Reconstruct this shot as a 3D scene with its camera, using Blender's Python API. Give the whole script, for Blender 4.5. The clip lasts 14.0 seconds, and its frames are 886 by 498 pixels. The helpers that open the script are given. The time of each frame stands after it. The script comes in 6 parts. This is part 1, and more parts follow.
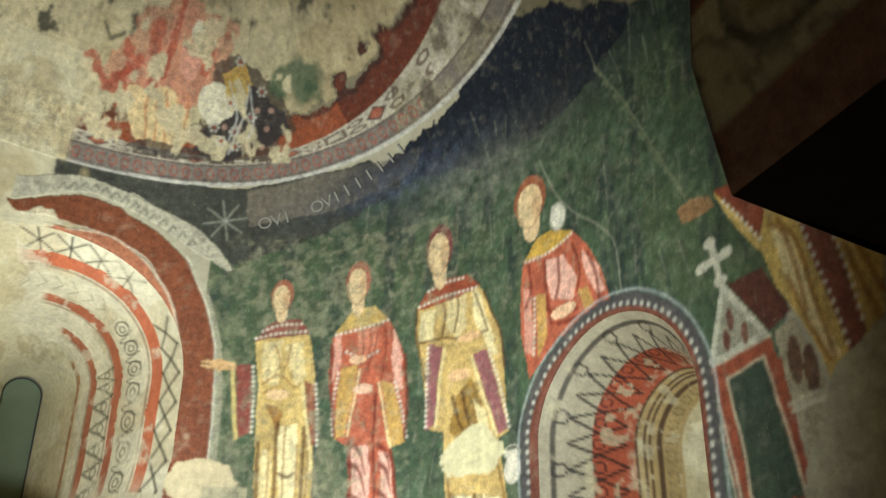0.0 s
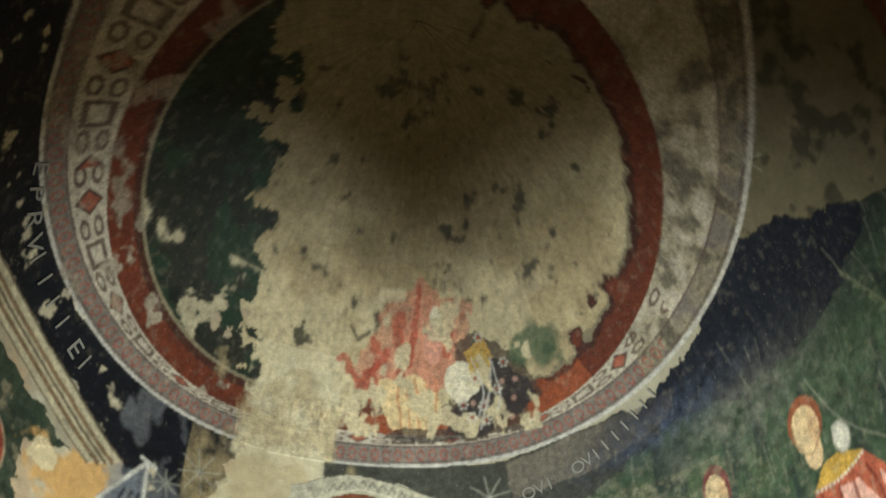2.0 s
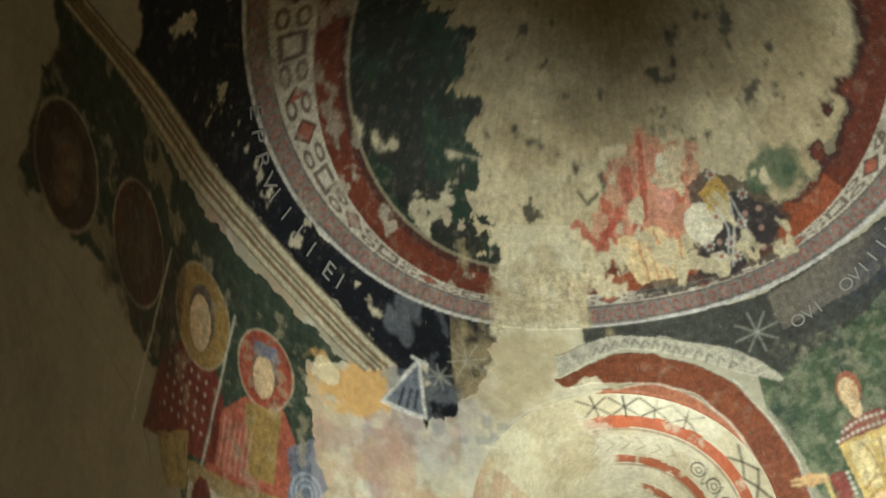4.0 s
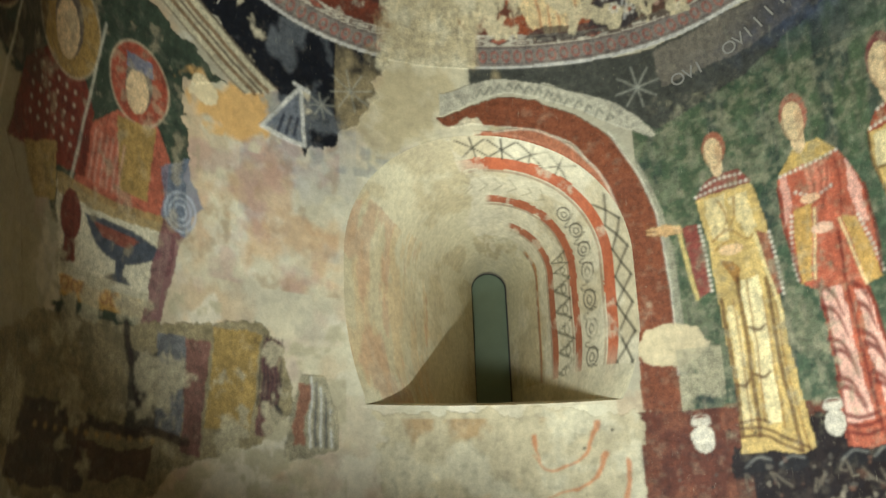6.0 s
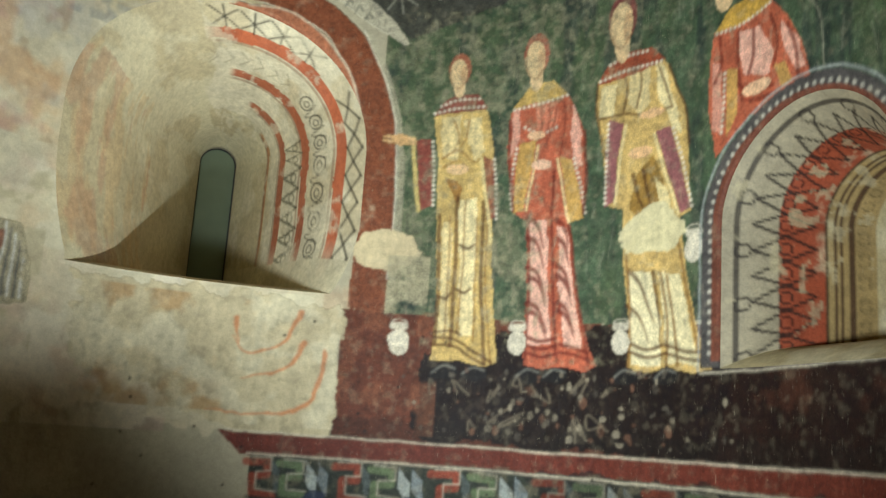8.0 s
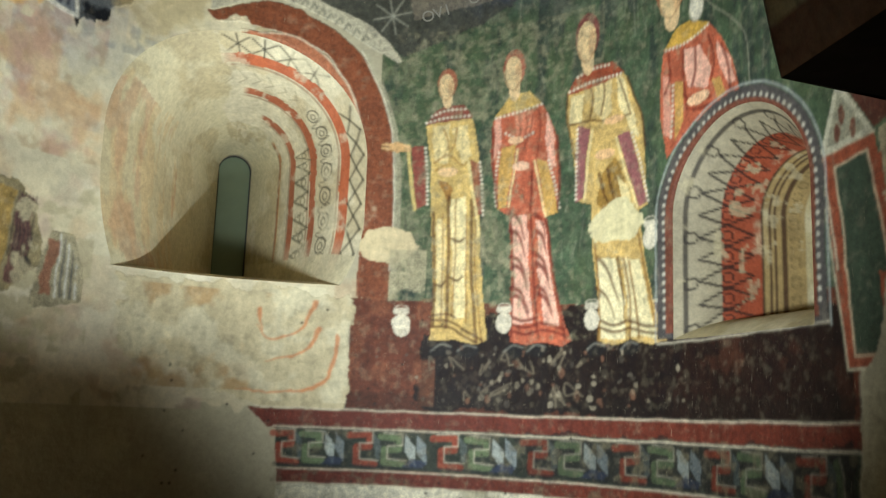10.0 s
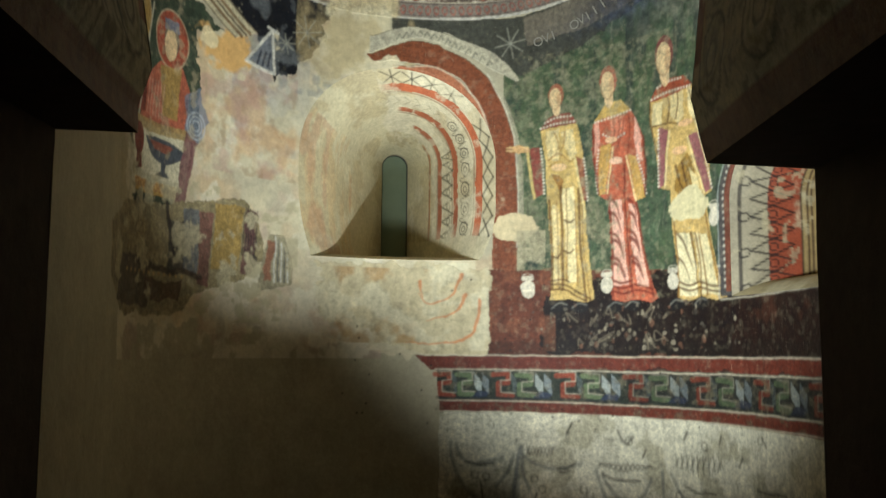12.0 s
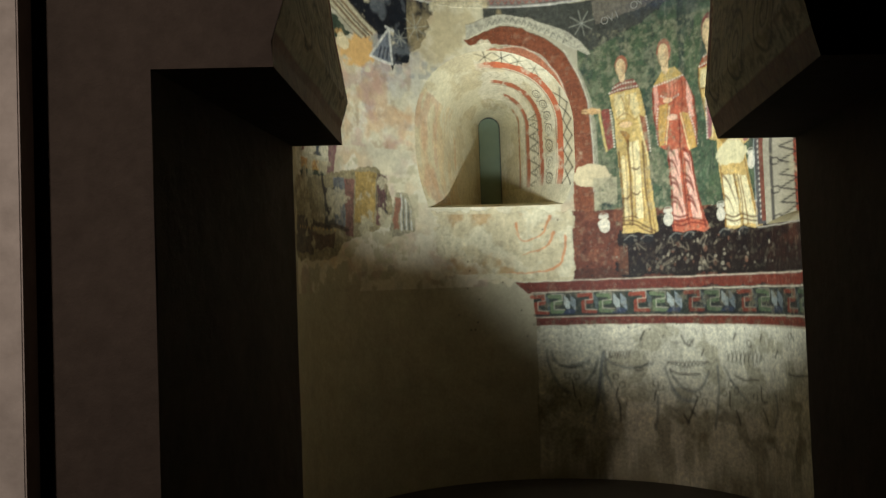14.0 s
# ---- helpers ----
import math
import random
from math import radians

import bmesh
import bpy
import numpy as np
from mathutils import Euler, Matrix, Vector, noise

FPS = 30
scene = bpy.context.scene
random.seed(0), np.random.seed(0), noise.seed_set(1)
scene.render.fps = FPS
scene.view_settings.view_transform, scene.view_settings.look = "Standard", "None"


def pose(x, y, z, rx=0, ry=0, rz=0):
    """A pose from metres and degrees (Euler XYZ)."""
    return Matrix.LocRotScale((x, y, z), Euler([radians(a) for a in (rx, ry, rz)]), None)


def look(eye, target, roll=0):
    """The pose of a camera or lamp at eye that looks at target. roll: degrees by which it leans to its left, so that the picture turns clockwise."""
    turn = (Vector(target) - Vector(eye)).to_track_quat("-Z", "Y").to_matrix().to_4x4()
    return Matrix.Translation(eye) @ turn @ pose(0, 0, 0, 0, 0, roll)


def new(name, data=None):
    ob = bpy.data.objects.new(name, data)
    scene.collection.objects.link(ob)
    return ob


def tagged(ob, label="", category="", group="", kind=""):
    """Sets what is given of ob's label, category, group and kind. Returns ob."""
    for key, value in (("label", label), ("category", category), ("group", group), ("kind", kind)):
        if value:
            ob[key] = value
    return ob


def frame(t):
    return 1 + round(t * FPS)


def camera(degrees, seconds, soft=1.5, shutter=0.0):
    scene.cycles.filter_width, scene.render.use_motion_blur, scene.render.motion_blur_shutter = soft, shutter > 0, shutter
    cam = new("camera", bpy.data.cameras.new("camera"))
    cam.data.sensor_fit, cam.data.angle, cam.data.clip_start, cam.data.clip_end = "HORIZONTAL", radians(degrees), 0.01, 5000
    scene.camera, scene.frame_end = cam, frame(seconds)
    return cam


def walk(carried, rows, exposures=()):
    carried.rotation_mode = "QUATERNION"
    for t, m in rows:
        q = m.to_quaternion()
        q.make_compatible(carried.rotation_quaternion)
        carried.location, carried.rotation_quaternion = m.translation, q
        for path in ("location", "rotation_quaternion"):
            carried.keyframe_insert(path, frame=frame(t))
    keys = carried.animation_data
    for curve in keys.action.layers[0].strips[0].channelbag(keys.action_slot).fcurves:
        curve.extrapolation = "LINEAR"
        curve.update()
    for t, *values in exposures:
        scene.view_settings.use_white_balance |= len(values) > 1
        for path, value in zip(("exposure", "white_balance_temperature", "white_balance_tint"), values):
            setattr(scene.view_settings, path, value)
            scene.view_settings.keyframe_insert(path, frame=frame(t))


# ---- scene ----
cam = camera(49.9, 14.0)
PATH = [
    (0, (-0.400, -2.480, 1.485), (0.468, -0.906, 2.362), 0.7),
    (0.5, (-0.410, -2.476, 1.492), (0.308, -0.889, 2.475), 0.2),
    (1, (-0.420, -2.473, 1.499), (0.168, -0.908, 2.597), 0.1),
    (1.5, (-0.429, -2.469, 1.506), (0.008, -0.955, 2.737), 0.6),
    (2, (-0.439, -2.466, 1.513), (-0.121, -0.994, 2.830), -0.8),
    (2.5, (-0.449, -2.462, 1.520), (-0.280, -0.965, 2.835), 0.4),
    (2.7, (-0.453, -2.461, 1.523), (-0.359, -0.946, 2.825), 0.3),
    (4.8, (-0.494, -2.446, 1.553), (-0.653, -0.680, 2.478), -4.5),
    (5, (-0.494, -2.446, 1.554), (-0.635, -0.652, 2.426), -4.5),
    (5.5, (-0.494, -2.444, 1.554), (-0.559, -0.584, 2.288), -3.0),
    (6, (-0.494, -2.441, 1.555), (-0.402, -0.535, 2.155), -2.2),
    (6.5, (-0.490, -2.443, 1.552), (-0.256, -0.520, 2.049), 0.1),
    (7, (-0.472, -2.447, 1.553), (-0.111, -0.530, 1.995), 1.5),
    (7.5, (-0.459, -2.454, 1.542), (0.027, -0.555, 1.938), 3.1),
    (8, (-0.464, -2.463, 1.540), (0.181, -0.611, 1.934), 4.0),
    (8.2, (-0.452, -2.453, 1.538), (0.239, -0.616, 1.924), 3.7),
    (10.3, (-0.645, -3.218, 1.503), (-0.039, -1.341, 1.836), 1.3),
    (10.5, (-0.679, -3.352, 1.507), (-0.106, -1.463, 1.827), 0.9),
    (11, (-0.727, -3.663, 1.543), (-0.246, -1.742, 1.818), -0.2),
    (11.5, (-0.750, -4.042, 1.537), (-0.348, -2.105, 1.827), 1.2),
    (12, (-0.753, -4.388, 1.552), (-0.440, -2.424, 1.764), 0.4),
    (12.5, (-0.868, -4.701, 1.550), (-0.580, -2.734, 1.772), 0.3),
    (13, (-0.963, -5.086, 1.549), (-0.628, -3.122, 1.717), -1.9),
    (13.5, (-0.979, -5.459, 1.557), (-0.738, -3.478, 1.690), -0.8),
    (14, (-1.031, -5.821, 1.515), (-0.896, -3.827, 1.593), -2.1),
]
walk(cam, [(t, look(eye, target, roll)) for t, eye, target, roll in PATH], [(0.0, 0.0), (5.0, 0.0), (6.0, -0.16), (7.0, -0.34), (8.0, -0.34), (10.5, -0.16), (12.0, -0.18), (14.0, -0.18)])


# ---- light ----
world = bpy.data.worlds.new("world")
scene.world = world
world.use_nodes = True
world.node_tree.nodes["Background"].inputs[0].default_value = (0.5, 0.46, 0.4, 1)
world.node_tree.nodes["Background"].inputs[1].default_value = 0.0005


def spot(name, eye, target, power, degrees, blend, colour, size=0.04):
    data = bpy.data.lights.new(name, "SPOT")
    data.energy, data.spot_size, data.spot_blend, data.color, data.shadow_soft_size = power, radians(degrees), blend, colour, size
    ob = new(name, data)
    ob.matrix_world = look(eye, target)
    return ob


# two floodlights on the floor behind the jambs, and a weak warm spot in the nave
COOL = (0.87, 0.98, 1.02)
spot("floodlight_left_jamb", (-1.24, -1.5, 1.15), (1.2, 0.92, 2.6), 930, 68, 1.0, COOL, 0.16)
spot("floodlight_right_jamb", (1.0, -1.35, 0.2), (-0.66, 1.25, 3.2), 920, 42, 1.0, COOL, 0.05)
spot("nave_spot", (-3.2, -7.6, 4.2), (-2.5, -3.3, 2.3), 460, 50, 0.7, (1.0, 0.88, 0.8), 0.1)

# ---- materials ----


def lin(c):
    return [((v / 255 + 0.055) / 1.055) ** 2.4 if v > 10 else v / 255 / 12.92 for v in c]


def nodes_of(name):
    m = bpy.data.materials.new(name)
    m.use_nodes = True
    t = m.node_tree
    return m, t, t.nodes["Principled BSDF"], t.nodes.new("ShaderNodeTexCoord")


def noise_node(t, coord, scale, detail=6, rough=0.6):
    n = t.nodes.new("ShaderNodeTexNoise")
    n.inputs["Scale"].default_value, n.inputs["Detail"].default_value, n.inputs["Roughness"].default_value = scale, detail, rough
    t.links.new(coord.outputs["Object"], n.inputs["Vector"])
    return n


def remap(t, socket, a, b, c, d):
    r = t.nodes.new("ShaderNodeMapRange")
    for i, v in enumerate((a, b, c, d), 1):
        r.inputs[i].default_value = v
    t.links.new(socket, r.inputs[0])
    return r.outputs[0]


def mix(t, mode, fac, a, b):
    n = t.nodes.new("ShaderNodeMix")
    n.data_type, n.blend_type = "RGBA", mode
    for sock, v in ((n.inputs[0], fac), (n.inputs[6], a), (n.inputs[7], b)):
        if isinstance(v, (int, float)):
            sock.default_value = v
        elif isinstance(v, (tuple, list)):
            sock.default_value = (*v[:3], 1)
        else:
            t.links.new(v, sock)
    return n.outputs[2]


def relief(t, b, pairs, strength, distance=0.01):
    height = None
    for socket, w in pairs:
        k = t.nodes.new("ShaderNodeMath")
        k.operation, k.inputs[1].default_value = "MULTIPLY", w
        t.links.new(socket, k.inputs[0])
        if height is None:
            height = k.outputs[0]
        else:
            s = t.nodes.new("ShaderNodeMath")
            t.links.new(height, s.inputs[0]), t.links.new(k.outputs[0], s.inputs[1])
            height = s.outputs[0]
    bump = t.nodes.new("ShaderNodeBump")
    bump.inputs["Strength"].default_value, bump.inputs["Distance"].default_value = strength, distance
    t.links.new(height, bump.inputs["Height"]), t.links.new(bump.outputs[0], b.inputs["Normal"])


def fresco_material():
    """Painted lime plaster: the pigment is an attribute of the surface, its fourth channel how brittle the paint is there; grain, flaking, scratches and relief are noise."""
    m, t, b, co = nodes_of("fresco")
    a = t.nodes.new("ShaderNodeAttribute")
    a.attribute_name = "pigment"
    brittle = a.outputs["Alpha"]

    def times(x, y):
        k = t.nodes.new("ShaderNodeMath")
        k.operation = "MULTIPLY"
        t.links.new(x, k.inputs[0])
        t.links.new(y, k.inputs[1])
        return k.outputs[0]

    big, mid, fine = noise_node(t, co, 5, 5), noise_node(t, co, 38, 6, 0.7), noise_node(t, co, 190, 4, 0.7)
    col = mix(t, "MULTIPLY", 1.0, a.outputs["Color"], mix(t, "MIX", remap(t, big.outputs[0], 0.3, 0.7, 0, 1), (0.88, 0.87, 0.86), (1.1, 1.09, 1.06)))
    col = mix(t, "MULTIPLY", remap(t, brittle, 0, 1, 0.22, 1), col, mix(t, "MIX", remap(t, mid.outputs[0], 0.3, 0.7, 0, 1), (0.62, 0.62, 0.64), (1.28, 1.26, 1.22)))
    col = mix(t, "MULTIPLY", remap(t, brittle, 0, 1, 0.3, 1), col, mix(t, "MIX", remap(t, fine.outputs[0], 0.3, 0.7, 0, 1), (0.76, 0.76, 0.76), (1.2, 1.2, 1.2)))
    worn = noise_node(t, co, 62, 8, 0.78)
    col = mix(t, "MIX", times(remap(t, worn.outputs[0], 0.61, 0.72, 0, 0.42), brittle), col, lin((190, 176, 142)))
    # fine scratches, mostly upright
    stretch = t.nodes.new("ShaderNodeMapping")
    stretch.inputs["Scale"].default_value = (1, 1, 0.16)
    stretch.inputs["Rotation"].default_value = (0.12, 0.16, 0)
    t.links.new(co.outputs["Object"], stretch.inputs["Vector"])
    hair = noise_node(t, co, 95, 5, 0.75)
    t.links.new(stretch.outputs[0], hair.inputs["Vector"])
    col = mix(t, "MIX", times(remap(t, hair.outputs[0], 0.63, 0.7, 0, 0.3), brittle), col, lin((182, 172, 144)))
    pits = noise_node(t, co, 88, 6, 0.7)
    col = mix(t, "MIX", times(remap(t, pits.outputs[0], 0.33, 0.25, 0, 0.6), brittle), col, lin((40, 34, 26)))
    t.links.new(col, b.inputs["Base Color"])
    b.inputs["Roughness"].default_value = 0.62
    b.inputs["Specular IOR Level"].default_value = 0.22
    relief(t, b, ((big.outputs[0], 2.2), (mid.outputs[0], 0.4), (fine.outputs[0], 0.12)), 0.45, 0.012)
    return m


def plaster_material(name, rgb, rough=0.85, strength=0.5):
    m, t, b, co = nodes_of(name)
    big, mid, fine = noise_node(t, co, 1.6, 5), noise_node(t, co, 14, 6, 0.65), noise_node(t, co, 150, 4, 0.7)
    col = mix(t, "MIX", remap(t, big.outputs[0], 0.3, 0.7, 0, 1), [v * 0.8 for v in lin(rgb)], [v * 1.12 for v in lin(rgb)])
    col = mix(t, "MULTIPLY", 1.0, col, mix(t, "MIX", remap(t, mid.outputs[0], 0.3, 0.7, 0, 1), (0.82, 0.81, 0.8), (1.12, 1.12, 1.12)))
    t.links.new(col, b.inputs["Base Color"])
    b.inputs["Roughness"].default_value = rough
    b.inputs["Specular IOR Level"].default_value = 0.2
    relief(t, b, ((big.outputs[0], 2.0), (mid.outputs[0], 0.8), (fine.outputs[0], 0.2)), strength, 0.012)
    return m


FRESCO = fresco_material()
ARCH = plaster_material("rough_arch_plaster", (78, 66, 57))
PALE = plaster_material("pale_plaster", (196, 182, 170), 0.8, 0.2)
STONE = plaster_material("worn_stone_floor", (62, 57, 50), 0.7)
OUTER = plaster_material("rubble_plaster", (150, 140, 120))


def glass_material():
    m, t, b, co = nodes_of("dull_pane")
    n = noise_node(t, co, 9, 4)
    t.links.new(mix(t, "MIX", n.outputs[0], lin((96, 108, 84)), lin((116, 128, 100))), b.inputs["Base Color"])
    b.inputs["Roughness"].default_value = 0.5
    return m


PANE = glass_material()
DARKMETAL, _t, _b, _c = nodes_of("dark_metal_frame")
_b.inputs["Base Color"].default_value, _b.inputs["Roughness"].default_value = (0.02, 0.022, 0.02, 1), 0.5

# ---- fields of noise and a painter for wall surfaces ----


def value_noise(x, y, scale, seed):
    table = np.random.RandomState(seed).rand(128, 128)
    u, v = np.asarray(x) * scale + 200.3, np.asarray(y) * scale + 200.7
    i, j = np.floor(u).astype(int), np.floor(v).astype(int)
    a, b = u - i, v - j
    a, b = a * a * (3 - 2 * a), b * b * (3 - 2 * b)
    i, j, k, l = i % 128, j % 128, (i + 1) % 128, (j + 1) % 128
    return (table[j, i] * (1 - a) + table[j, k] * a) * (1 - b) + (table[l, i] * (1 - a) + table[l, k] * a) * b


def fbm(x, y, scale, seed, octaves=4):
    total, amp, norm = 0, 1.0, 0
    for o in range(octaves):
        total = total + amp * value_noise(x, y, scale * 2**o, seed + o)
        norm += amp
        amp *= 0.55
    return total / norm


class Painter:
    """Pigment on a surface that is unrolled to x (along) and y (up)."""

    def __init__(self, xs, ys, colour, over=False):
        self.xs, self.ys = xs, ys
        self.x, self.y = np.meshgrid(xs, ys)
        self.c = np.empty((len(ys), len(xs), 3))
        self.c[:] = lin(colour)
        self.tag = np.zeros((len(ys), len(xs)), int)
        self.over = over
        self.wob = self.noise(9, 3) - 0.5, self.noise(9, 13) - 0.5
        self.tone = self.noise(22, 33, 3)[..., None] - 0.5

    def noise(self, scale, seed, octaves=4, sl=(slice(None), slice(None))):
        """Noise over the surface; over the dome it is laid out round the crown, so that it doesn't crowd there."""
        n = fbm(self.x[sl], self.y[sl], scale, seed, octaves)
        if self.over:
            r = np.maximum(QUARTER + Z0 - self.y[sl], 0)
            m = fbm(r * np.sin(self.x[sl] / R), r * np.cos(self.x[sl] / R), scale, seed + 300, octaves)
            k = np.clip((self.y[sl] - 3.45) / 0.4, 0, 1)
            n = n * (1 - k) + m * k
        return n

    def cut(self, x0, x1, y0, y1):
        return (slice(np.searchsorted(self.ys, y0), np.searchsorted(self.ys, y1) + 1), slice(np.searchsorted(self.xs, x0), np.searchsorted(self.xs, x1) + 1))

    def lay(self, sl, mask, colour, a=1.0, tag=None, vary=0.16):
        m = np.clip(mask, 0, 1)[..., None] * a
        tone = 1 + vary * 2 * self.tone[sl]
        self.c[sl] = self.c[sl] * (1 - m) + np.array(lin(colour)) * tone * m
        if tag is not None:
            self.tag[sl][np.asarray(mask) > 0.5] = tag

    def inside(self, sl, pts, rough):
        x, y = self.x[sl] + rough * self.wob[0][sl], self.y[sl] + rough * self.wob[1][sl]
        odd = np.zeros(x.shape, bool)
        for (x0, y0), (x1, y1) in zip(pts, pts[1:] + pts[:1]):
            if y0 != y1:
                odd ^= ((y0 > y) != (y1 > y)) & (x < (x1 - x0) * (y - y0) / (y1 - y0) + x0)
        return odd

    def poly(self, pts, colour, a=1.0, tag=None, rough=0.03, vary=0.16):
        px, py = [p[0] for p in pts], [p[1] for p in pts]
        sl = self.cut(min(px) - rough, max(px) + rough, min(py) - rough, max(py) + rough)
        self.lay(sl, self.inside(sl, list(pts), rough), colour, a, tag, vary)

    def blob(self, cx, cy, rx, ry, colour, a=1.0, tag=None, rough=0.0, soft=0.0):
        k = 1.3 + rough + soft
        sl = self.cut(cx - rx * k, cx + rx * k, cy - ry * k, cy + ry * k)
        d = np.hypot((self.x[sl] - cx) / rx, (self.y[sl] - cy) / ry) + rough * 3 * self.wob[0][sl]
        self.lay(sl, np.clip((1 - d) / max(soft, 1e-3) + 0.5, 0, 1) if soft else d < 1, colour, a, tag)

    def ring(self, cx, cy, r, w, colour, a=1.0, squash=1.0):
        sl = self.cut(cx - r - w, cx + r + w, cy - r - w, cy + r + w)
        d = abs(np.hypot(self.x[sl] - cx, (self.y[sl] - cy) / squash) - r)
        self.lay(sl, np.clip((w / 2 - d) / 0.005 + 0.5, 0, 1), colour, a)

    def line(self, pts, w, colour, a=1.0, tag=None, taper=False, wobble=0.012):
        px, py = [p[0] for p in pts], [p[1] for p in pts]
        k = w + wobble + 0.01
        sl = self.cut(min(px) - k, max(px) + k, min(py) - k, max(py) + k)
        x, y = self.x[sl] + wobble * self.wob[0][sl], self.y[sl] + wobble * self.wob[1][sl]
        m, n = np.zeros(x.shape), len(pts) - 1
        for i, ((x0, y0), (x1, y1)) in enumerate(zip(pts, pts[1:])):
            dx, dy = x1 - x0, y1 - y0
            u = np.clip(((x - x0) * dx + (y - y0) * dy) / max(dx * dx + dy * dy, 1e-9), 0, 1)
            d = np.hypot(x - x0 - u * dx, y - y0 - u * dy)
            ww = w * (1 - 0.8 * (i + u) / n) if taper else w
            m = np.maximum(m, np.clip((ww / 2 - d) / 0.006 + 0.5, 0, 1))
        self.lay(sl, m, colour, a, tag)

    def dots(self, pts, r, colour, a=1.0):
        for x, y in pts:
            self.blob(x, y, r, r, colour, a, soft=0.5)

    def strip(self, low, high, colour, a=1.0, tag=None, rough=0.02):
        self.poly(list(low) + list(high)[::-1], colour, a, tag, rough)

    def wear(self, sl, colour, scale, seed, level, a=0.9, soft=0.06):
        n = self.noise(scale, seed, 5, sl)
        self.lay(sl, np.clip((n - level) / soft, 0, 1), colour, a, vary=0.12)

    def field(self, sl, mask, colour, a=1.0, tag=None):
        self.lay(sl, mask, colour, a, tag)


def curve(pts, n=12):
    """A smooth line through a few points."""
    p = [Vector((*q, 0)) for q in pts]
    p = [p[0] * 2 - p[1]] + p + [p[-1] * 2 - p[-2]]
    out = []
    for a, b, c, d in zip(p, p[1:], p[2:], p[3:]):
        for i in range(n):
            t = i / n
            q = 0.5 * ((2 * b) + (c - a) * t + (2 * a - 5 * b + 4 * c - d) * t * t + (3 * b - a - 3 * c + d) * t**3)
            out.append((q.x, q.y))
    return out + [(p[-2].x, p[-2].y)]


def arch_line(cx, half, foot, spring, rise, n=40):
    """An arched outline: up the left side, over, and down the right."""
    over = [(cx - half * math.cos(math.pi * i / n), spring + rise * math.sin(math.pi * i / n)) for i in range(n + 1)]
    return [(cx - half, foot)] + over + [(cx + half, foot)]


# ---- the apse: half a cylinder, straight cheeks towards the arch, half a dome ----
R, Z0, QUARTER = 1.55, 3.5, 1.55 * math.pi / 2


def sheet(s, h, out=0.0):
    s, h = np.asarray(s, float), np.asarray(h, float)
    a = np.clip(s, -QUARTER, QUARTER) / R
    phi = np.clip((h - Z0) / R, 0, math.pi / 2)
    c, r = np.cos(phi), R + out
    y = np.where(np.abs(s) > QUARTER, QUARTER - np.abs(s), r * np.cos(a) * c)
    return np.stack([r * np.sin(a) * c, y, np.where(h > Z0, Z0 + r * np.sin(phi), h)], -1)


def grid_mesh(name, verts, quads, colours=None, material=None, smooth=True):
    used = np.unique(quads)
    index = np.zeros(len(verts), int)
    index[used] = np.arange(len(used))
    q = index[quads]
    me = bpy.data.meshes.new(name)
    me.vertices.add(len(used))
    me.vertices.foreach_set("co", verts[used].astype(np.float32).ravel())
    me.loops.add(q.size)
    me.loops.foreach_set("vertex_index", q.astype(np.int32).ravel())
    me.polygons.add(len(q))
    me.polygons.foreach_set("loop_start", np.arange(0, q.size, 4, dtype=np.int32))
    me.polygons.foreach_set("use_smooth", np.full(len(q), smooth))
    me.update(calc_edges=True)
    if colours is not None:
        layer = me.color_attributes.new("pigment", "FLOAT_COLOR", "POINT")
        rgba = np.ones((len(used), 4), np.float32)
        rgba[:, :3] = np.clip(colours[used][:, :3], 0.004, 0.85)
        rgba[:, 3] = colours[used][:, 3] if colours.shape[1] > 3 else 0.6
        layer.data.foreach_set("color", rgba.ravel())
    if material:
        me.materials.append(material)
    return me


def quads_of(rows, cols):
    i = np.arange(rows * cols).reshape(rows, cols)
    return np.stack([i[:-1, :-1], i[:-1, 1:], i[1:, 1:], i[1:, :-1]], -1)


XS = np.concatenate([np.arange(-4.14, -3.4, 0.06), np.arange(-3.4, 3.8, 0.0057), np.arange(3.8, 4.16, 0.06)])
YS = np.concatenate([np.arange(0, 0.3, 0.1), np.arange(0.3, 1.15, 0.011), np.arange(1.15, 4.35, 0.0057), np.linspace(4.35, Z0 + QUARTER, 130)])
wall = Painter(XS, YS, (172, 162, 134), True)

# window niche in the middle and the smaller one in the right cheek: centre, half width, foot, spring, rise
NICHE = (-0.075, 0.545, 2.155, 2.74, 0.54)
NICHE_R = (2.54, 0.34, 1.90, 2.34, 0.31)
# the wider outlines where their rounded lips run out into the wall
LIP = (-0.115, 0.64, 2.12, 2.74, 0.61)
LIP_R = (2.54, 0.395, 1.845, 2.34, 0.365)

# ---- the wall paintings ----
CREAM, DIRTY, GREEN, NAVY = (204, 190, 156), (172, 160, 128), (66, 84, 60), (27, 32, 40)
REDBROWN, BROWNBLACK, ORANGE, RED, WHITE = (96, 44, 30), (17, 12, 10), (196, 96, 52), (164, 56, 40), (226, 218, 196)
OCHRE, GOLD, PINK, SKIN, BLACK, GREY = (198, 160, 84), (214, 184, 104), (212, 142, 118), (222, 186, 138), (34, 32, 28), (120, 118, 104)
everything = (slice(None), slice(None))
names = {}


def tag_of(name, label, category="", group=""):
    names[len(names) + 1] = (name, label, category, group)
    return len(names)


# directions from the dome's centre, for the round medallion
spot_at = sheet(wall.x, wall.y)
away = spot_at - np.array((0, 0, Z0))
away /= np.linalg.norm(away, axis=-1, keepdims=True)


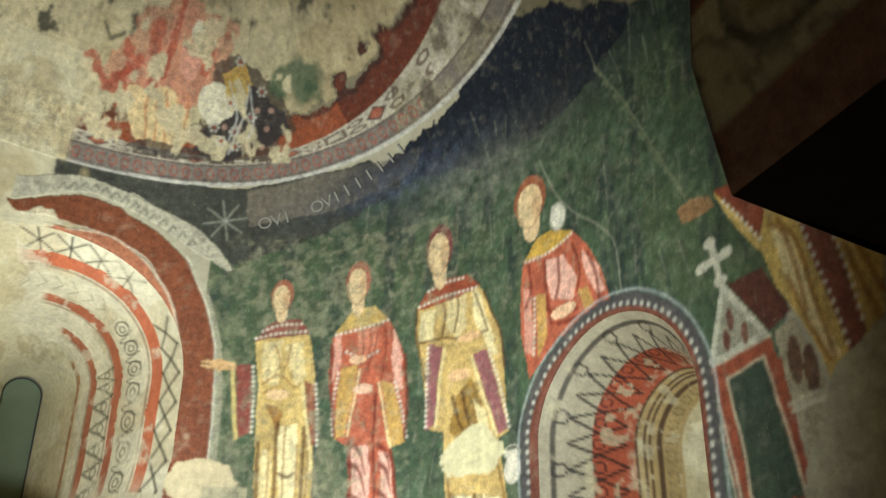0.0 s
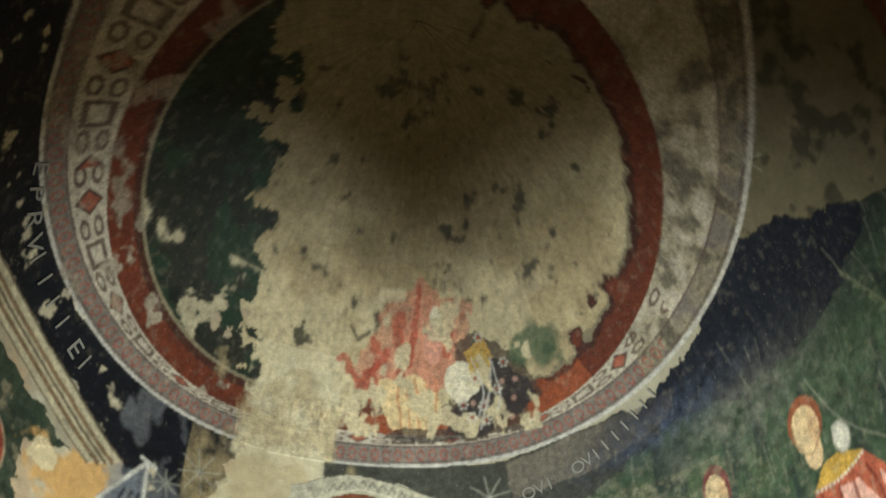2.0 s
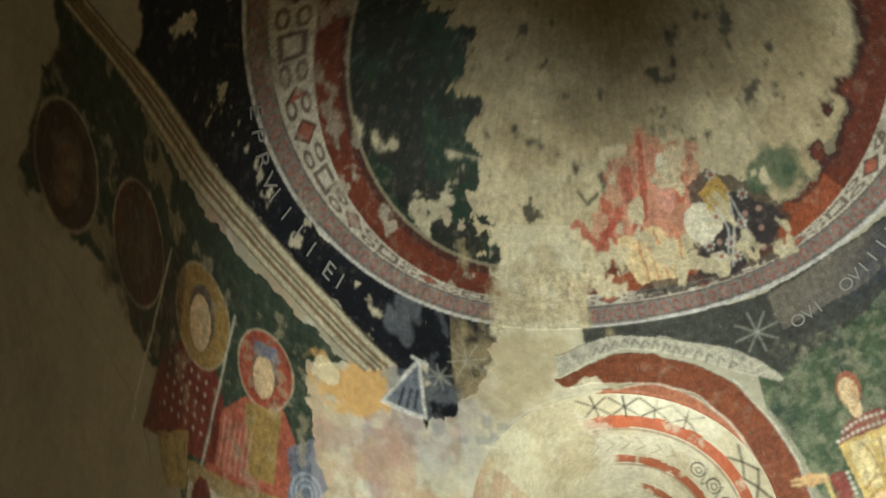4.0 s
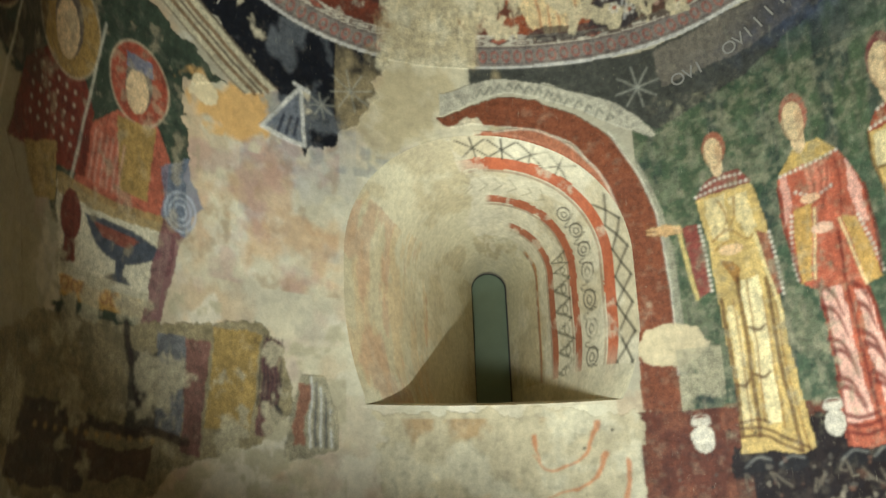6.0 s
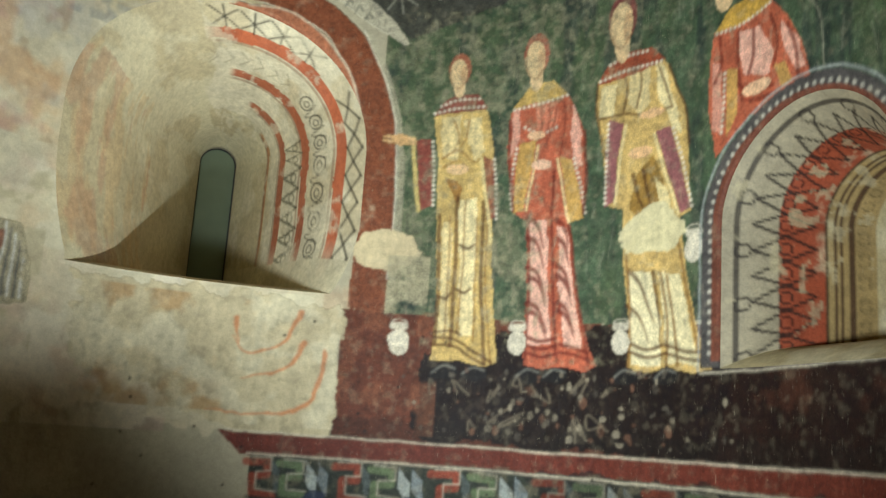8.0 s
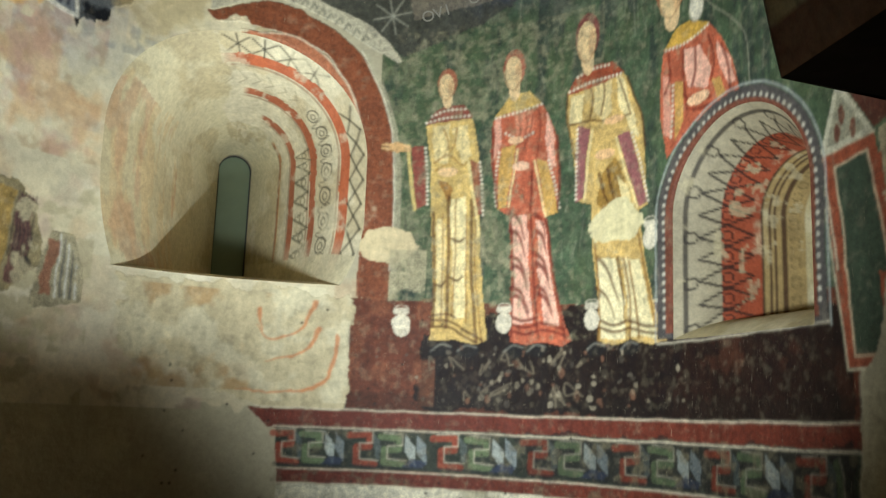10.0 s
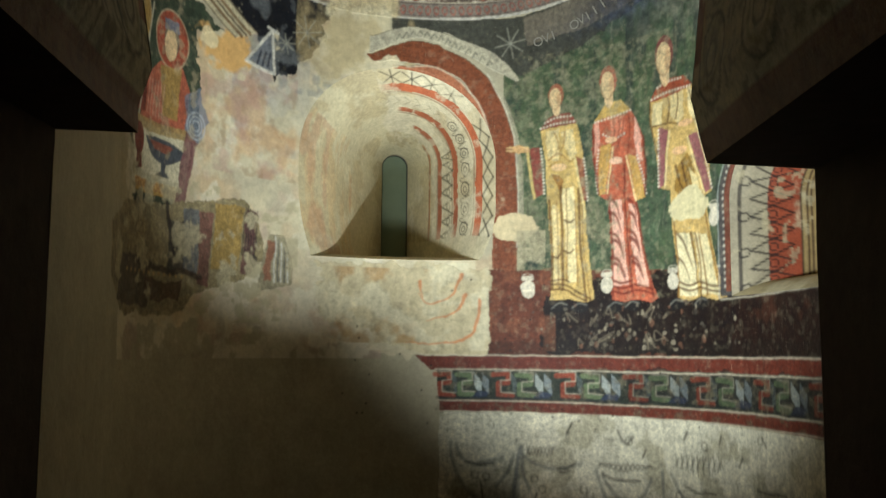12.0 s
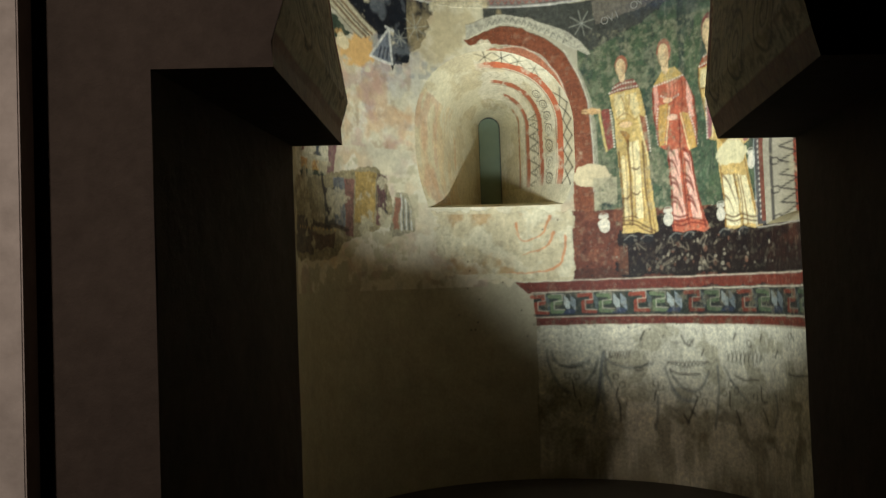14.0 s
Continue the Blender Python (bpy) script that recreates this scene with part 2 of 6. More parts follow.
def from_axis(elevation):
    c = np.array((0, math.cos(radians(elevation)), math.sin(radians(elevation))))
    return np.degrees(np.arccos(np.clip(away @ c, -1, 1)))


up = wall.y > 3.05
turn_c = np.array((0, math.cos(radians(62)), math.sin(radians(62))))
turn_e = np.array((0, -math.sin(radians(62)), math.cos(radians(62))))
turn = np.arctan2(away @ turn_e, away[..., 0])
sag = np.exp(-(((turn + math.pi / 2) / 0.62) ** 2))
R_OUT, R_MID, R_RED, R_IN = from_axis(68.1) / 64.3 + 0.045 * sag, from_axis(66.0) / 58.8 + 0.06 * sag, from_axis(56.2) / 51 + 0.15 * sag, from_axis(54.9) / 44.6 + 0.17 * sag
n_big = wall.noise(2.6, 40, 5)
n_mid = wall.noise(9, 50, 5)
n_fine = wall.noise(24, 55, 5)
n_streak = fbm(wall.x * 3.2, wall.y * 0.6, 5, 60, 4)

# plain patches: damaged old plaster at left of the window, stained pink and ochre
sl = wall.cut(-2.25, -0.2, 1.5, 4.2)
wall.poly([(-2.2, 1.7), (-1.2, 1.66), (0.18, 1.5), (0.5, 2.1), (-0.3, 3.4), (-0.2, 4.1), (-0.7, 4.0), (-0.75, 3.2), (-1.5, 3.4), (-2.1, 2.7)], CREAM, 0.9, rough=0.25)
wall.wear(sl, (196, 158, 118), 3.4, 71, 0.53, 0.55, 0.1)
wall.wear(sl, (188, 150, 140), 5.0, 72, 0.54, 0.35, 0.12)
wall.wear(sl, (214, 204, 176), 6.0, 73, 0.52, 0.75, 0.08)
wall.wear(sl, (122, 112, 104), 8.0, 74, 0.6, 0.25, 0.1)

wall.wear(wall.cut(-1.25, -0.7, 2.7, 3.35), (140, 142, 150), 7, 75, 0.5, 0.4, 0.12)
wall.wear(wall.cut(-1.5, -0.65, 2.35, 3.2), (206, 160, 112), 4.5, 76, 0.55, 0.55, 0.1)
# fresh smooth coat round the left lip of the window
near_lip = np.clip((wall.x + 0.98 + 0.25 * (n_mid - 0.5)) / 0.3, 0, 1) * (wall.x < -0.3) * np.clip((3.45 - wall.y) / 0.3, 0, 1) * np.clip((wall.y - 1.7) / 0.3, 0, 1)
wall.field(everything, near_lip, (196, 187, 154), 0.65)
sl = wall.cut(-1.7, -0.9, 2.3, 2.75)
wall.field(sl, np.clip((n_big[sl] - 0.36) * 6, 0, 1), (190, 182, 154), 0.35)
for tone, scale, seed, level, a in (((188, 142, 100), 3.8, 271, 0.52, 0.6), ((176, 134, 126), 5.5, 272, 0.54, 0.45), ((150, 118, 84), 14, 273, 0.6, 0.4)):
    wall.wear(wall.cut(-1.6, -0.78, 2.55, 3.3), tone, scale, seed, level, a, 0.1)
# green field of the right wall, with blue-black sky above it
sky = tag_of("sky_field", "dark blue-black painted sky with flaking patches")
green = tag_of("green_field", "dark green painted background, scratched and flaking")
wall.poly([(0.56, 2.02), (2.1, 2.02), (3.1, 1.95), (3.3, 2.5), (3.62, 2.6), (3.7, 3.2), (3.05, 3.75), (2.7, 3.9), (1.6, 3.8), (1.0, 3.62), (0.58, 3.36)], GREEN, tag=green, rough=0.02, vary=0.5)
sl = wall.cut(0.5, 3.4, 1.95, 3.9)
mask = (wall.tag[sl] == green)
wall.field(sl, mask * np.clip((n_big[sl] - 0.5) * 5, 0, 0.5), (78, 92, 60))
wall.field(sl, mask * np.clip((n_streak[sl] - 0.55) * 5, 0, 0.7), (40, 50, 48))
wall.field(sl, mask * np.clip((wall.x[sl] < 1.35) * (n_fine[sl] + n_mid[sl] - 0.98) * 3, 0, 0.34), (136, 132, 100))
wall.field(sl, mask * np.clip((n_fine[sl] - 0.56) * 4, 0, 0.2), (112, 120, 94))
wall.poly([(1.15, 3.5), (1.6, 3.66), (2.3, 3.62), (2.75, 3.72), (2.85, 3.86), (2.5, 4.06), (2.1, 4.22), (1.85, 4.0), (1.4, 3.78)], NAVY, tag=sky, rough=0.16, vary=0.4)
wall.poly([(-0.15, 3.56), (0.2, 3.6), (0.5, 3.46), (0.68, 3.3), (1.1, 3.46), (1.5, 3.66), (1.3, 3.8), (0.6, 3.68), (-0.16, 3.73)], (68, 68, 58), tag=sky, rough=0.04, vary=0.4)
wall.poly([(0.74, 3.5), (1.1, 3.56), (1.5, 3.68), (1.6, 3.8), (1.2, 3.78), (0.7, 3.68)], (118, 108, 92), 0.8, rough=0.05)
wall.poly([(-2.9, 3.66), (-2.2, 3.8), (-1.6, 3.72), (-1.05, 3.42), (-0.95, 3.14), (-0.72, 3.3), (-0.56, 3.6), (-0.55, 3.74), (-1.4, 3.85), (-2.0, 4.3), (-2.7, 5.0), (-3.2, 4.6)], (17, 20, 26), tag=sky, rough=0.14, vary=0.4)
sl = wall.cut(-1.3, -0.5, 3.1, 3.75)
wall.wear(sl, (120, 124, 124), 7, 81, 0.5, 0.5, 0.1)
wall.wear(sl, CREAM, 6, 82, 0.62, 0.9, 0.05)
wall.wear(wall.cut(-3.2, -1.3, 3.5, 4.3), CREAM, 7, 83, 0.68, 0.85, 0.04)
wall.wear(wall.cut(0.6, 2.9, 3.2, 4.2), (120, 120, 108), 18, 84, 0.6, 0.12, 0.12)

# the sky fades into the green below it
d = np.interp(wall.x, (1.1, 1.5, 2.0, 2.4, 2.9), (3.44, 3.56, 3.56, 3.6, 3.62))
soft = np.clip((wall.y - d + 0.16 + 0.2 * (n_mid - 0.5) + 0.16 * (n_big - 0.5)) / 0.36, 0, 1) * np.clip((wall.x - 1.0) / 0.4, 0, 1)
wall.field(everything, soft * ((wall.tag == green) | (wall.tag == sky)) * (wall.x < 2.95) * (wall.y < 4.3), (26, 31, 40), 0.8)

# bare vault at the right of the medallion
bare = up & ((wall.y > 3.8) & (wall.x > 1.9) | (wall.x > 2.4) & (wall.y > 3.3)) & (R_OUT > 1) & ((wall.tag == 0) | (wall.tag == green) & (wall.y > 3.86))
wall.field(everything, bare * 1.0, (106, 96, 70), 0.9)
wall.field(everything, bare * np.clip((n_mid - 0.56) * 9, 0, 0.8), (60, 58, 46))

# medallion: outer grey border, white border, red ring, bare plaster inside
medal = tag_of("medallion_border", "painted medallion border of squares, lozenges and dots")
red_ring = tag_of("medallion_ring", "broad red-brown painted ring, chipped along its edge")
inner = tag_of("medallion_field", "flaking cream plaster inside the painted medallion")
lost = (wall.x > -0.6) & (wall.x < -0.12) & (wall.y < 4.2)
in_out, in_mid, in_red, in_in = [up & (r < 1) for r in (R_OUT, R_MID, R_RED, R_IN)]
wall.field(everything, in_out, (126, 116, 104), 1, medal)
wall.field(everything, in_mid & in_out, (188, 176, 152), 1, medal)
right_grey = in_out & ~in_red & (wall.x > 1.45)
wall.field(everything, right_grey * np.clip((n_mid - 0.36) * 4, 0, 0.8), (150, 138, 108))
wall.field(everything, right_grey * np.clip((n_mid - 0.57) * 9, 0, 0.6), (66, 60, 54))
width_mid = (R_RED - 1) / np.maximum((R_RED - 1) + (1 - R_MID) * 1.1, 1e-3)
cell = np.mod(turn / radians(5.2), 4)
here = in_mid & ~in_red
box = here & (cell > 0.15) & (cell < 1.15) & (abs(width_mid - 0.5) < 0.34) & ~((cell > 0.32) & (cell < 0.98) & (abs(width_mid - 0.5) < 0.2))
wall.field(everything, box & (wall.x < 1.5), (82, 58, 50), 0.85)
loz = abs(cell - 2.65) / 0.46 + abs(width_mid - 0.5) / 0.36
wall.field(everything, here & (loz < 1) & (wall.x < 1.7), (158, 62, 44), 0.9)
wall.field(everything, here & (loz > 0.8) & (loz < 1.15) & (wall.x < 1.7), (70, 50, 46), 0.8)
for mid_c in (1.65, 3.65):
    for off in (0.28, 0.72):
        d = np.hypot((cell - mid_c) * 0.9, (width_mid - off) * 2.4)
        wall.field(everything, here & (d > 0.2) & (d < 0.38) & (wall.x < 1.7), (96, 70, 60), 0.85)
band = in_out & ~in_mid
across = (R_MID - 1) / np.maximum((R_MID - 1) + (1 - R_OUT), 1e-3)
small = np.mod(turn / radians(2.5), 1)
d = np.hypot(small - 0.5, (across - 0.45) * 1.3)
wall.field(everything, band & (d > 0.2) & (d < 0.36) & (wall.x < 1.6), (150, 80, 70), 0.8)
wall.field(everything, band & (across > 0.86), (206, 200, 184), 0.8)
wall.field(everything, band & (across > 0.72) & (across < 0.8), (84, 60, 56), 0.5)
wall.field(everything, band & (across < 0.1), (94, 72, 66), 0.6)
wall.field(everything, in_red, (104, 42, 27), 1, red_ring)
# lamplight put into the pigment: lower right of the ring lighter
wall.field(everything, in_red & (turn < -0.6) & (wall.x > 0), (168, 76, 44), 0.55)
eaten = R_IN + (0.1 + 0.22 * (n_mid > 0.6)) * (n_mid - 0.5) * (wall.x > 0)
wall.field(everything, up & (eaten < 1), (196, 178, 136), 1, inner)
mask = up & (eaten < 0.985)
wall.field(everything, mask * np.clip((n_big - 0.46) * 5, 0, 0.75), (168, 146, 104))
# shade of the unlit crown, mixed into the plaster's colour
crown_shade = np.clip((wall.y + 0.5 * (n_big - 0.5) + 0.16 * (n_mid - 0.5) - 4.55) * 2.2, 0, 0.85)
wall.field(everything, mask * crown_shade, (128, 112, 78))
wall.field(everything, mask * np.clip((wall.noise(11, 91, 5) - 0.66) * 9, 0, 0.9), (60, 58, 44))
left_dark = mask & (spot_at[..., 0] + 0.4 * (n_mid - 0.5) < -0.57)
wall.field(everything, left_dark, (19, 27, 21), 0.97)
wall.field(everything, left_dark * np.clip((wall.noise(5, 92, 5) - 0.5) * 8, 0, 0.7), (36, 58, 38))
wall.field(everything, left_dark * np.clip((wall.noise(6, 93, 5) - 0.57) * 14, 0, 0.9) * (wall.y < 4.5), (186, 172, 136))
wall.field(everything, up & (eaten < 1.03) & (eaten > 0.985), BLACK, 0.6)
chips = in_red & (n_mid > 0.64) & (wall.x < -0.6) & (wall.y < 4.3)
wall.field(everything, chips, (180, 160, 128), 0.85)
edge_ll = in_out & (wall.x < -0.6) & ~mask
wall.field(everything, edge_ll * np.clip((n_mid - 0.57) * 10, 0, 0.7), (156, 142, 120))
wall.field(everything, (in_out & lost) * np.clip((n_mid - 0.3) * 6, 0, 1) * 1.0, (206, 190, 150), 0.95)
box_x = np.minimum(wall.x + 0.62, -0.13 - wall.x) + 0.28 * (n_mid - 0.5)
box_y = np.minimum(wall.y - 3.2, 4.1 - wall.y) + 0.4 * (n_mid - 0.5)
wall.field(everything, np.clip(np.minimum(box_x, box_y) / 0.05, 0, 1), (206, 192, 154), 0.95)
wall.wear(wall.cut(-0.8, 0.0, 3.2, 4.1), (178, 156, 112), 6, 77, 0.5, 0.6, 0.12)

# the seated figure of the medallion, as plain worn shapes
robe_tag = tag_of("painted_robe", "faded red and pink painted robe of the medallion", "painted figure")
wall.poly([(0.24, 4.5), (0.5, 4.52), (0.52, 4.2), (0.34, 4.0), (0.1, 4.04), (0.02, 4.2), (0.12, 4.3)], (206, 150, 118), 0.9, robe_tag, 0.14)
wall.poly([(-0.02, 4.2), (0.1, 4.5), (0.34, 4.62), (0.56, 4.5), (0.6, 4.26), (0.5, 4.06), (0.2, 4.02), (0.0, 4.04)], (198, 112, 88), 0.6, robe_tag, 0.2)
wall.poly([(0.5, 4.3), (0.62, 4.34), (0.86, 4.16), (0.92, 3.98), (0.8, 3.84), (0.5, 3.82), (0.46, 4.0)], (74, 58, 46), 0.85, robe_tag, 0.12, 0.3)
wall.poly([(0.54, 4.24), (0.66, 4.3), (0.7, 4.18), (0.6, 4.12)], (196, 150, 66), 0.9, robe_tag, 0.06)
for k in range(4):
    wall.line([(0.6 + 0.07 * k, 4.2 - 0.04 * k), (0.56 + 0.08 * k, 3.86)], 0.008, (178, 158, 120), 0.6, wobble=0.04)
for x0, y0, x1, y1, w in ((-0.14, 4.22, 0.02, 4.06, 0.05), (0.04, 4.3, 0.06, 4.06, 0.04), (0.16, 4.42, 0.2, 4.1, 0.07), (0.3, 4.55, 0.24, 4.2, 0.05), (0.48, 4.5, 0.44, 4.24, 0.06), (0.1, 4.24, 0.02, 4.1, 0.04)):
    wall.line([(x0, y0), (x1, y1)], w, (176, 62, 48), 0.75, robe_tag, wobble=0.08)
wall.blob(0.39, 4.42, 0.035, 0.06, (226, 216, 182), 0.95, robe_tag)
wall.blob(0.36, 4.28, 0.05, 0.1, (222, 150, 128), 0.8, robe_tag, 0.3)
wall.poly([(0.08, 4.12), (0.3, 4.14), (0.42, 3.98), (0.36, 3.86), (0.2, 3.84), (0.1, 3.98)], (226, 196, 140), 0.9, robe_tag, 0.1)
for k in range(5):
    wall.line([(0.18 + k * 0.05, 4.12), (0.2 + k * 0.045, 3.86)], 0.012, (190, 110, 66), 0.7, robe_tag, wobble=0.05)
wall.poly([(0.64, 4.24), (0.86, 4.08), (0.9, 3.95), (0.6, 3.83), (0.42, 3.85), (0.5, 4.02)], (56, 48, 46), 0.95, robe_tag, 0.08)
wall.dots([(0.55 + 0.07 * (k % 4) + 0.02 * (k // 4), 3.9 + 0.09 * (k // 4)) for k in range(12)], 0.014, (196, 150, 130), 0.7)
wall.line(curve([(0.68, 4.2), (0.66, 4.05), (0.6, 3.86)]), 0.012, (206, 200, 184), 0.7)
wall.blob(0.52, 4.1, 0.09, 0.1, (226, 214, 180), 0.95, robe_tag, 0.2)
wall.blob(0.62, 4.18, 0.055, 0.07, (196, 156, 62), 0.95, robe_tag, 0.2)
wall.blob(0.92, 4.22, 0.13, 0.1, (70, 92, 60), 0.85, None, 0.5, 0.4)
wall.blob(0.3, 3.84, 0.2, 0.035, (60, 52, 48), 0.8, None, 0.4)
wall.wear(wall.cut(-0.2, 0.9, 3.82, 4.55), (206, 188, 146), 8, 95, 0.57, 0.9, 0.05)
wall.line([(-0.1, 4.36), (-0.05, 4.3), (0.0, 4.34)], 0.02, (60, 56, 44), 0.7, wobble=0.05)

for x, y in ((0.62, 3.97), (0.59, 4.11), (0.52, 3.985), (0.63, 3.9), (0.7, 4.045), (0.63, 4.31), (0.75, 4.17), (0.56, 3.92)):
    wall.dots([(x + 0.02 * math.cos(k * 1.05), y + 0.02 * math.sin(k * 1.05)) for k in range(6)], 0.008, (206, 196, 176), 0.8)
    wall.blob(x, y, 0.01, 0.01, (150, 56, 46), 0.9)
for pts in ([(0.58, 4.21), (0.627, 4.05), (0.6, 3.93)], [(0.688, 4.18), (0.711, 4.01), (0.689, 3.945)]):
    wall.line(curve(pts), 0.009, (196, 192, 178), 0.8)
rubbed = np.exp(-(((wall.x - 1.9) / 0.42) ** 2) - ((wall.y - 3.56 - 0.1 * (wall.x - 1.9)) / 0.15) ** 2)
wall.field(everything, rubbed * np.clip(n_fine * 2.2 - 0.5, 0, 1), (136, 136, 118), 0.6)
rubbed = np.exp(-(((wall.x - 1.45) / 0.4) ** 2) - ((wall.y - 3.66 - 0.2 * (wall.x - 1.45)) / 0.1) ** 2)
wall.field(everything, rubbed * np.clip(n_fine * 2.2 - 0.6, 0, 1) * (R_OUT > 1), (70, 82, 104), 0.7)

# window arch: pale patterned outer border and broad red band on the wall
arch_red = tag_of("window_arch_band", "broad red-brown painted band round the window niche")
arch_white = tag_of("window_arch_border", "pale patterned painted border over the window arch")
low, high = curve([(-0.3, 3.44), (0.02, 3.56), (0.3, 3.48), (0.5, 3.36), (0.66, 3.27)]), curve([(-0.3, 3.55), (0.02, 3.63), (0.42, 3.51), (0.58, 3.4), (0.68, 3.28)])
wall.strip(low, high, (180, 172, 146), 1, arch_white)
for k in range(14):
    x = -0.12 + k * 0.045
    yy = np.interp(x, [p[0] for p in low], [(p[1] + q[1]) / 2 for p, q in zip(low, high)])
    wall.line([(x, yy - 0.02), (x + 0.02, yy + 0.015), (x + 0.035, yy - 0.01)], 0.009, (88, 88, 74), 0.7)
wall.strip(curve([(-0.26, 3.39), (0.02, 3.4), (0.27, 3.31), (0.42, 3.12), (0.49, 2.84), (0.51, 2.5), (0.5, 2.06)]), curve([(-0.32, 3.43), (0.03, 3.54), (0.29, 3.45), (0.5, 3.27), (0.63, 2.95), (0.67, 2.57), (0.66, 2.04)]), (124, 62, 40), 1, arch_red, 0.03)
wall.strip(curve([(-0.1, 3.28), (0.1, 3.3), (0.3, 3.18), (0.42, 2.98), (0.47, 2.7), (0.48, 2.3)]), curve([(-0.14, 3.36), (0.09, 3.39), (0.27, 3.3), (0.43, 3.1), (0.5, 2.83), (0.51, 2.4)]), (168, 86, 58), 0.9, arch_red, 0.04)
wall.line(curve([(-0.05, 3.37), (0.12, 3.375), (0.28, 3.29), (0.43, 3.1), (0.5, 2.83), (0.52, 2.4)]), 0.009, (214, 200, 170), 0.8)
wall.line(curve([(0.5, 3.3), (0.64, 2.97), (0.69, 2.57), (0.68, 2.1)]), 0.03, (170, 162, 134), 0.7)
wall.line(curve([(0.47, 3.33), (0.62, 3.0), (0.67, 2.6), (0.66, 2.2)]), 0.008, (214, 206, 180), 0.8)
wall.wear(wall.cut(0.4, 0.75, 2.0, 2.6), (186, 160, 128), 6, 98, 0.47, 0.7, 0.1)
wall.poly([(-0.33, 3.36), (-0.1, 3.33), (-0.05, 3.4), (-0.2, 3.42)], CREAM, 0.9, rough=0.1)

# dado zone below the figures
ground_tag = tag_of("painted_ground", "dark red and brown-black painted ground, speckled with losses")
wall.poly([(0.48, 1.52), (3.12, 1.53), (3.14, 1.95), (2.1, 2.0), (0.9, 2.05), (0.48, 2.06)], REDBROWN, 1, ground_tag, 0.015, 0.35)
wall.poly([(0.8, 1.6), (0.9, 1.52), (2.12, 1.52), (2.2, 1.9), (1.9, 2.02), (1.1, 1.98), (0.86, 1.88)], BROWNBLACK, 0.95, ground_tag, 0.12, 0.4)
# dark red-brown paint, deepened further for the light fading to the right
wall.poly([(2.0, 1.53), (3.1, 1.53), (3.1, 1.9), (2.04, 1.9)], (27, 13, 10), 0.95, ground_tag, 0.05, 0.5)
sl = wall.cut(0.86, 2.15, 1.55, 1.98)
wall.wear(sl, (84, 70, 56), 34, 101, 0.62, 0.25, 0.1)
wall.wear(wall.cut(0.48, 0.9, 1.55, 2.06), (140, 80, 56), 9, 102, 0.54, 0.4, 0.1)
wall.wear(wall.cut(2.15, 3.12, 1.55, 1.95), (84, 42, 30), 7, 103, 0.58, 0.4, 0.1)
wall.line([(0.5, 1.56), (1.5, 1.55), (3.1, 1.57)], 0.1, (30, 24, 20), 0.35, wobble=0.05)

# plaster fill with orange sketch lines under the window
fill = tag_of("plaster_fill", "cream plaster fill with orange sketch lines under the window")
wall.poly([(-0.62, 2.08), (0.47, 2.1), (0.48, 1.53), (0.1, 1.52), (-0.3, 1.68), (-0.58, 1.75)], (194, 178, 140), 0.95, fill, 0.16)
wall.wear(wall.cut(-0.62, 0.2, 1.6, 2.06), (176, 134, 84), 5, 105, 0.5, 0.7, 0.1)
wall.wear(wall.cut(-0.62, 0.48, 1.55, 2.1), (216, 206, 172), 6, 106, 0.5, 0.6, 0.1)
for pts in ([(0.3, 2.04), (0.26, 1.92), (0.14, 1.85), (0.05, 1.9)], [(0.34, 1.9), (0.26, 1.78), (0.1, 1.74)], [(0.42, 1.86), (0.38, 1.66), (0.2, 1.6), (-0.05, 1.61)], [(0.05, 1.98), (0.08, 1.88)]):
    wall.line(curve(pts), 0.022, (206, 118, 70), 0.8, taper=True, wobble=0.05)

# lower border: red stripes and a folded meander in green, red and grey-blue
stripe = tag_of("red_stripe", "dark red painted stripe edged with a white line")
meander = tag_of("meander_border", "painted meander border in green, red and blue-grey")
left_end = 0.12
wall.poly([(0.02, 1.52), (3.13, 1.53), (3.13, 1.44), (left_end, 1.43)], (104, 38, 31), 1, stripe, 0.012)
wall.poly([(0.16, 1.435), (3.12, 1.45), (3.1, 1.24), (0.17, 1.25)], (46, 52, 42), 1, meander, 0.012, 0.5)
wall.poly([(0.17, 1.25), (3.1, 1.24), (3.1, 1.175), (0.18, 1.18)], (106, 40, 32), 1, stripe, 0.012)
# right half laid darker, standing in for the falloff of the light
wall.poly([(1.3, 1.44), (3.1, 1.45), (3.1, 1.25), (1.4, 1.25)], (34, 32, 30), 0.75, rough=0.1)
starts = (0.14, 0.5, 0.9, 1.34, 1.81, 2.32, 2.83, 3.1)
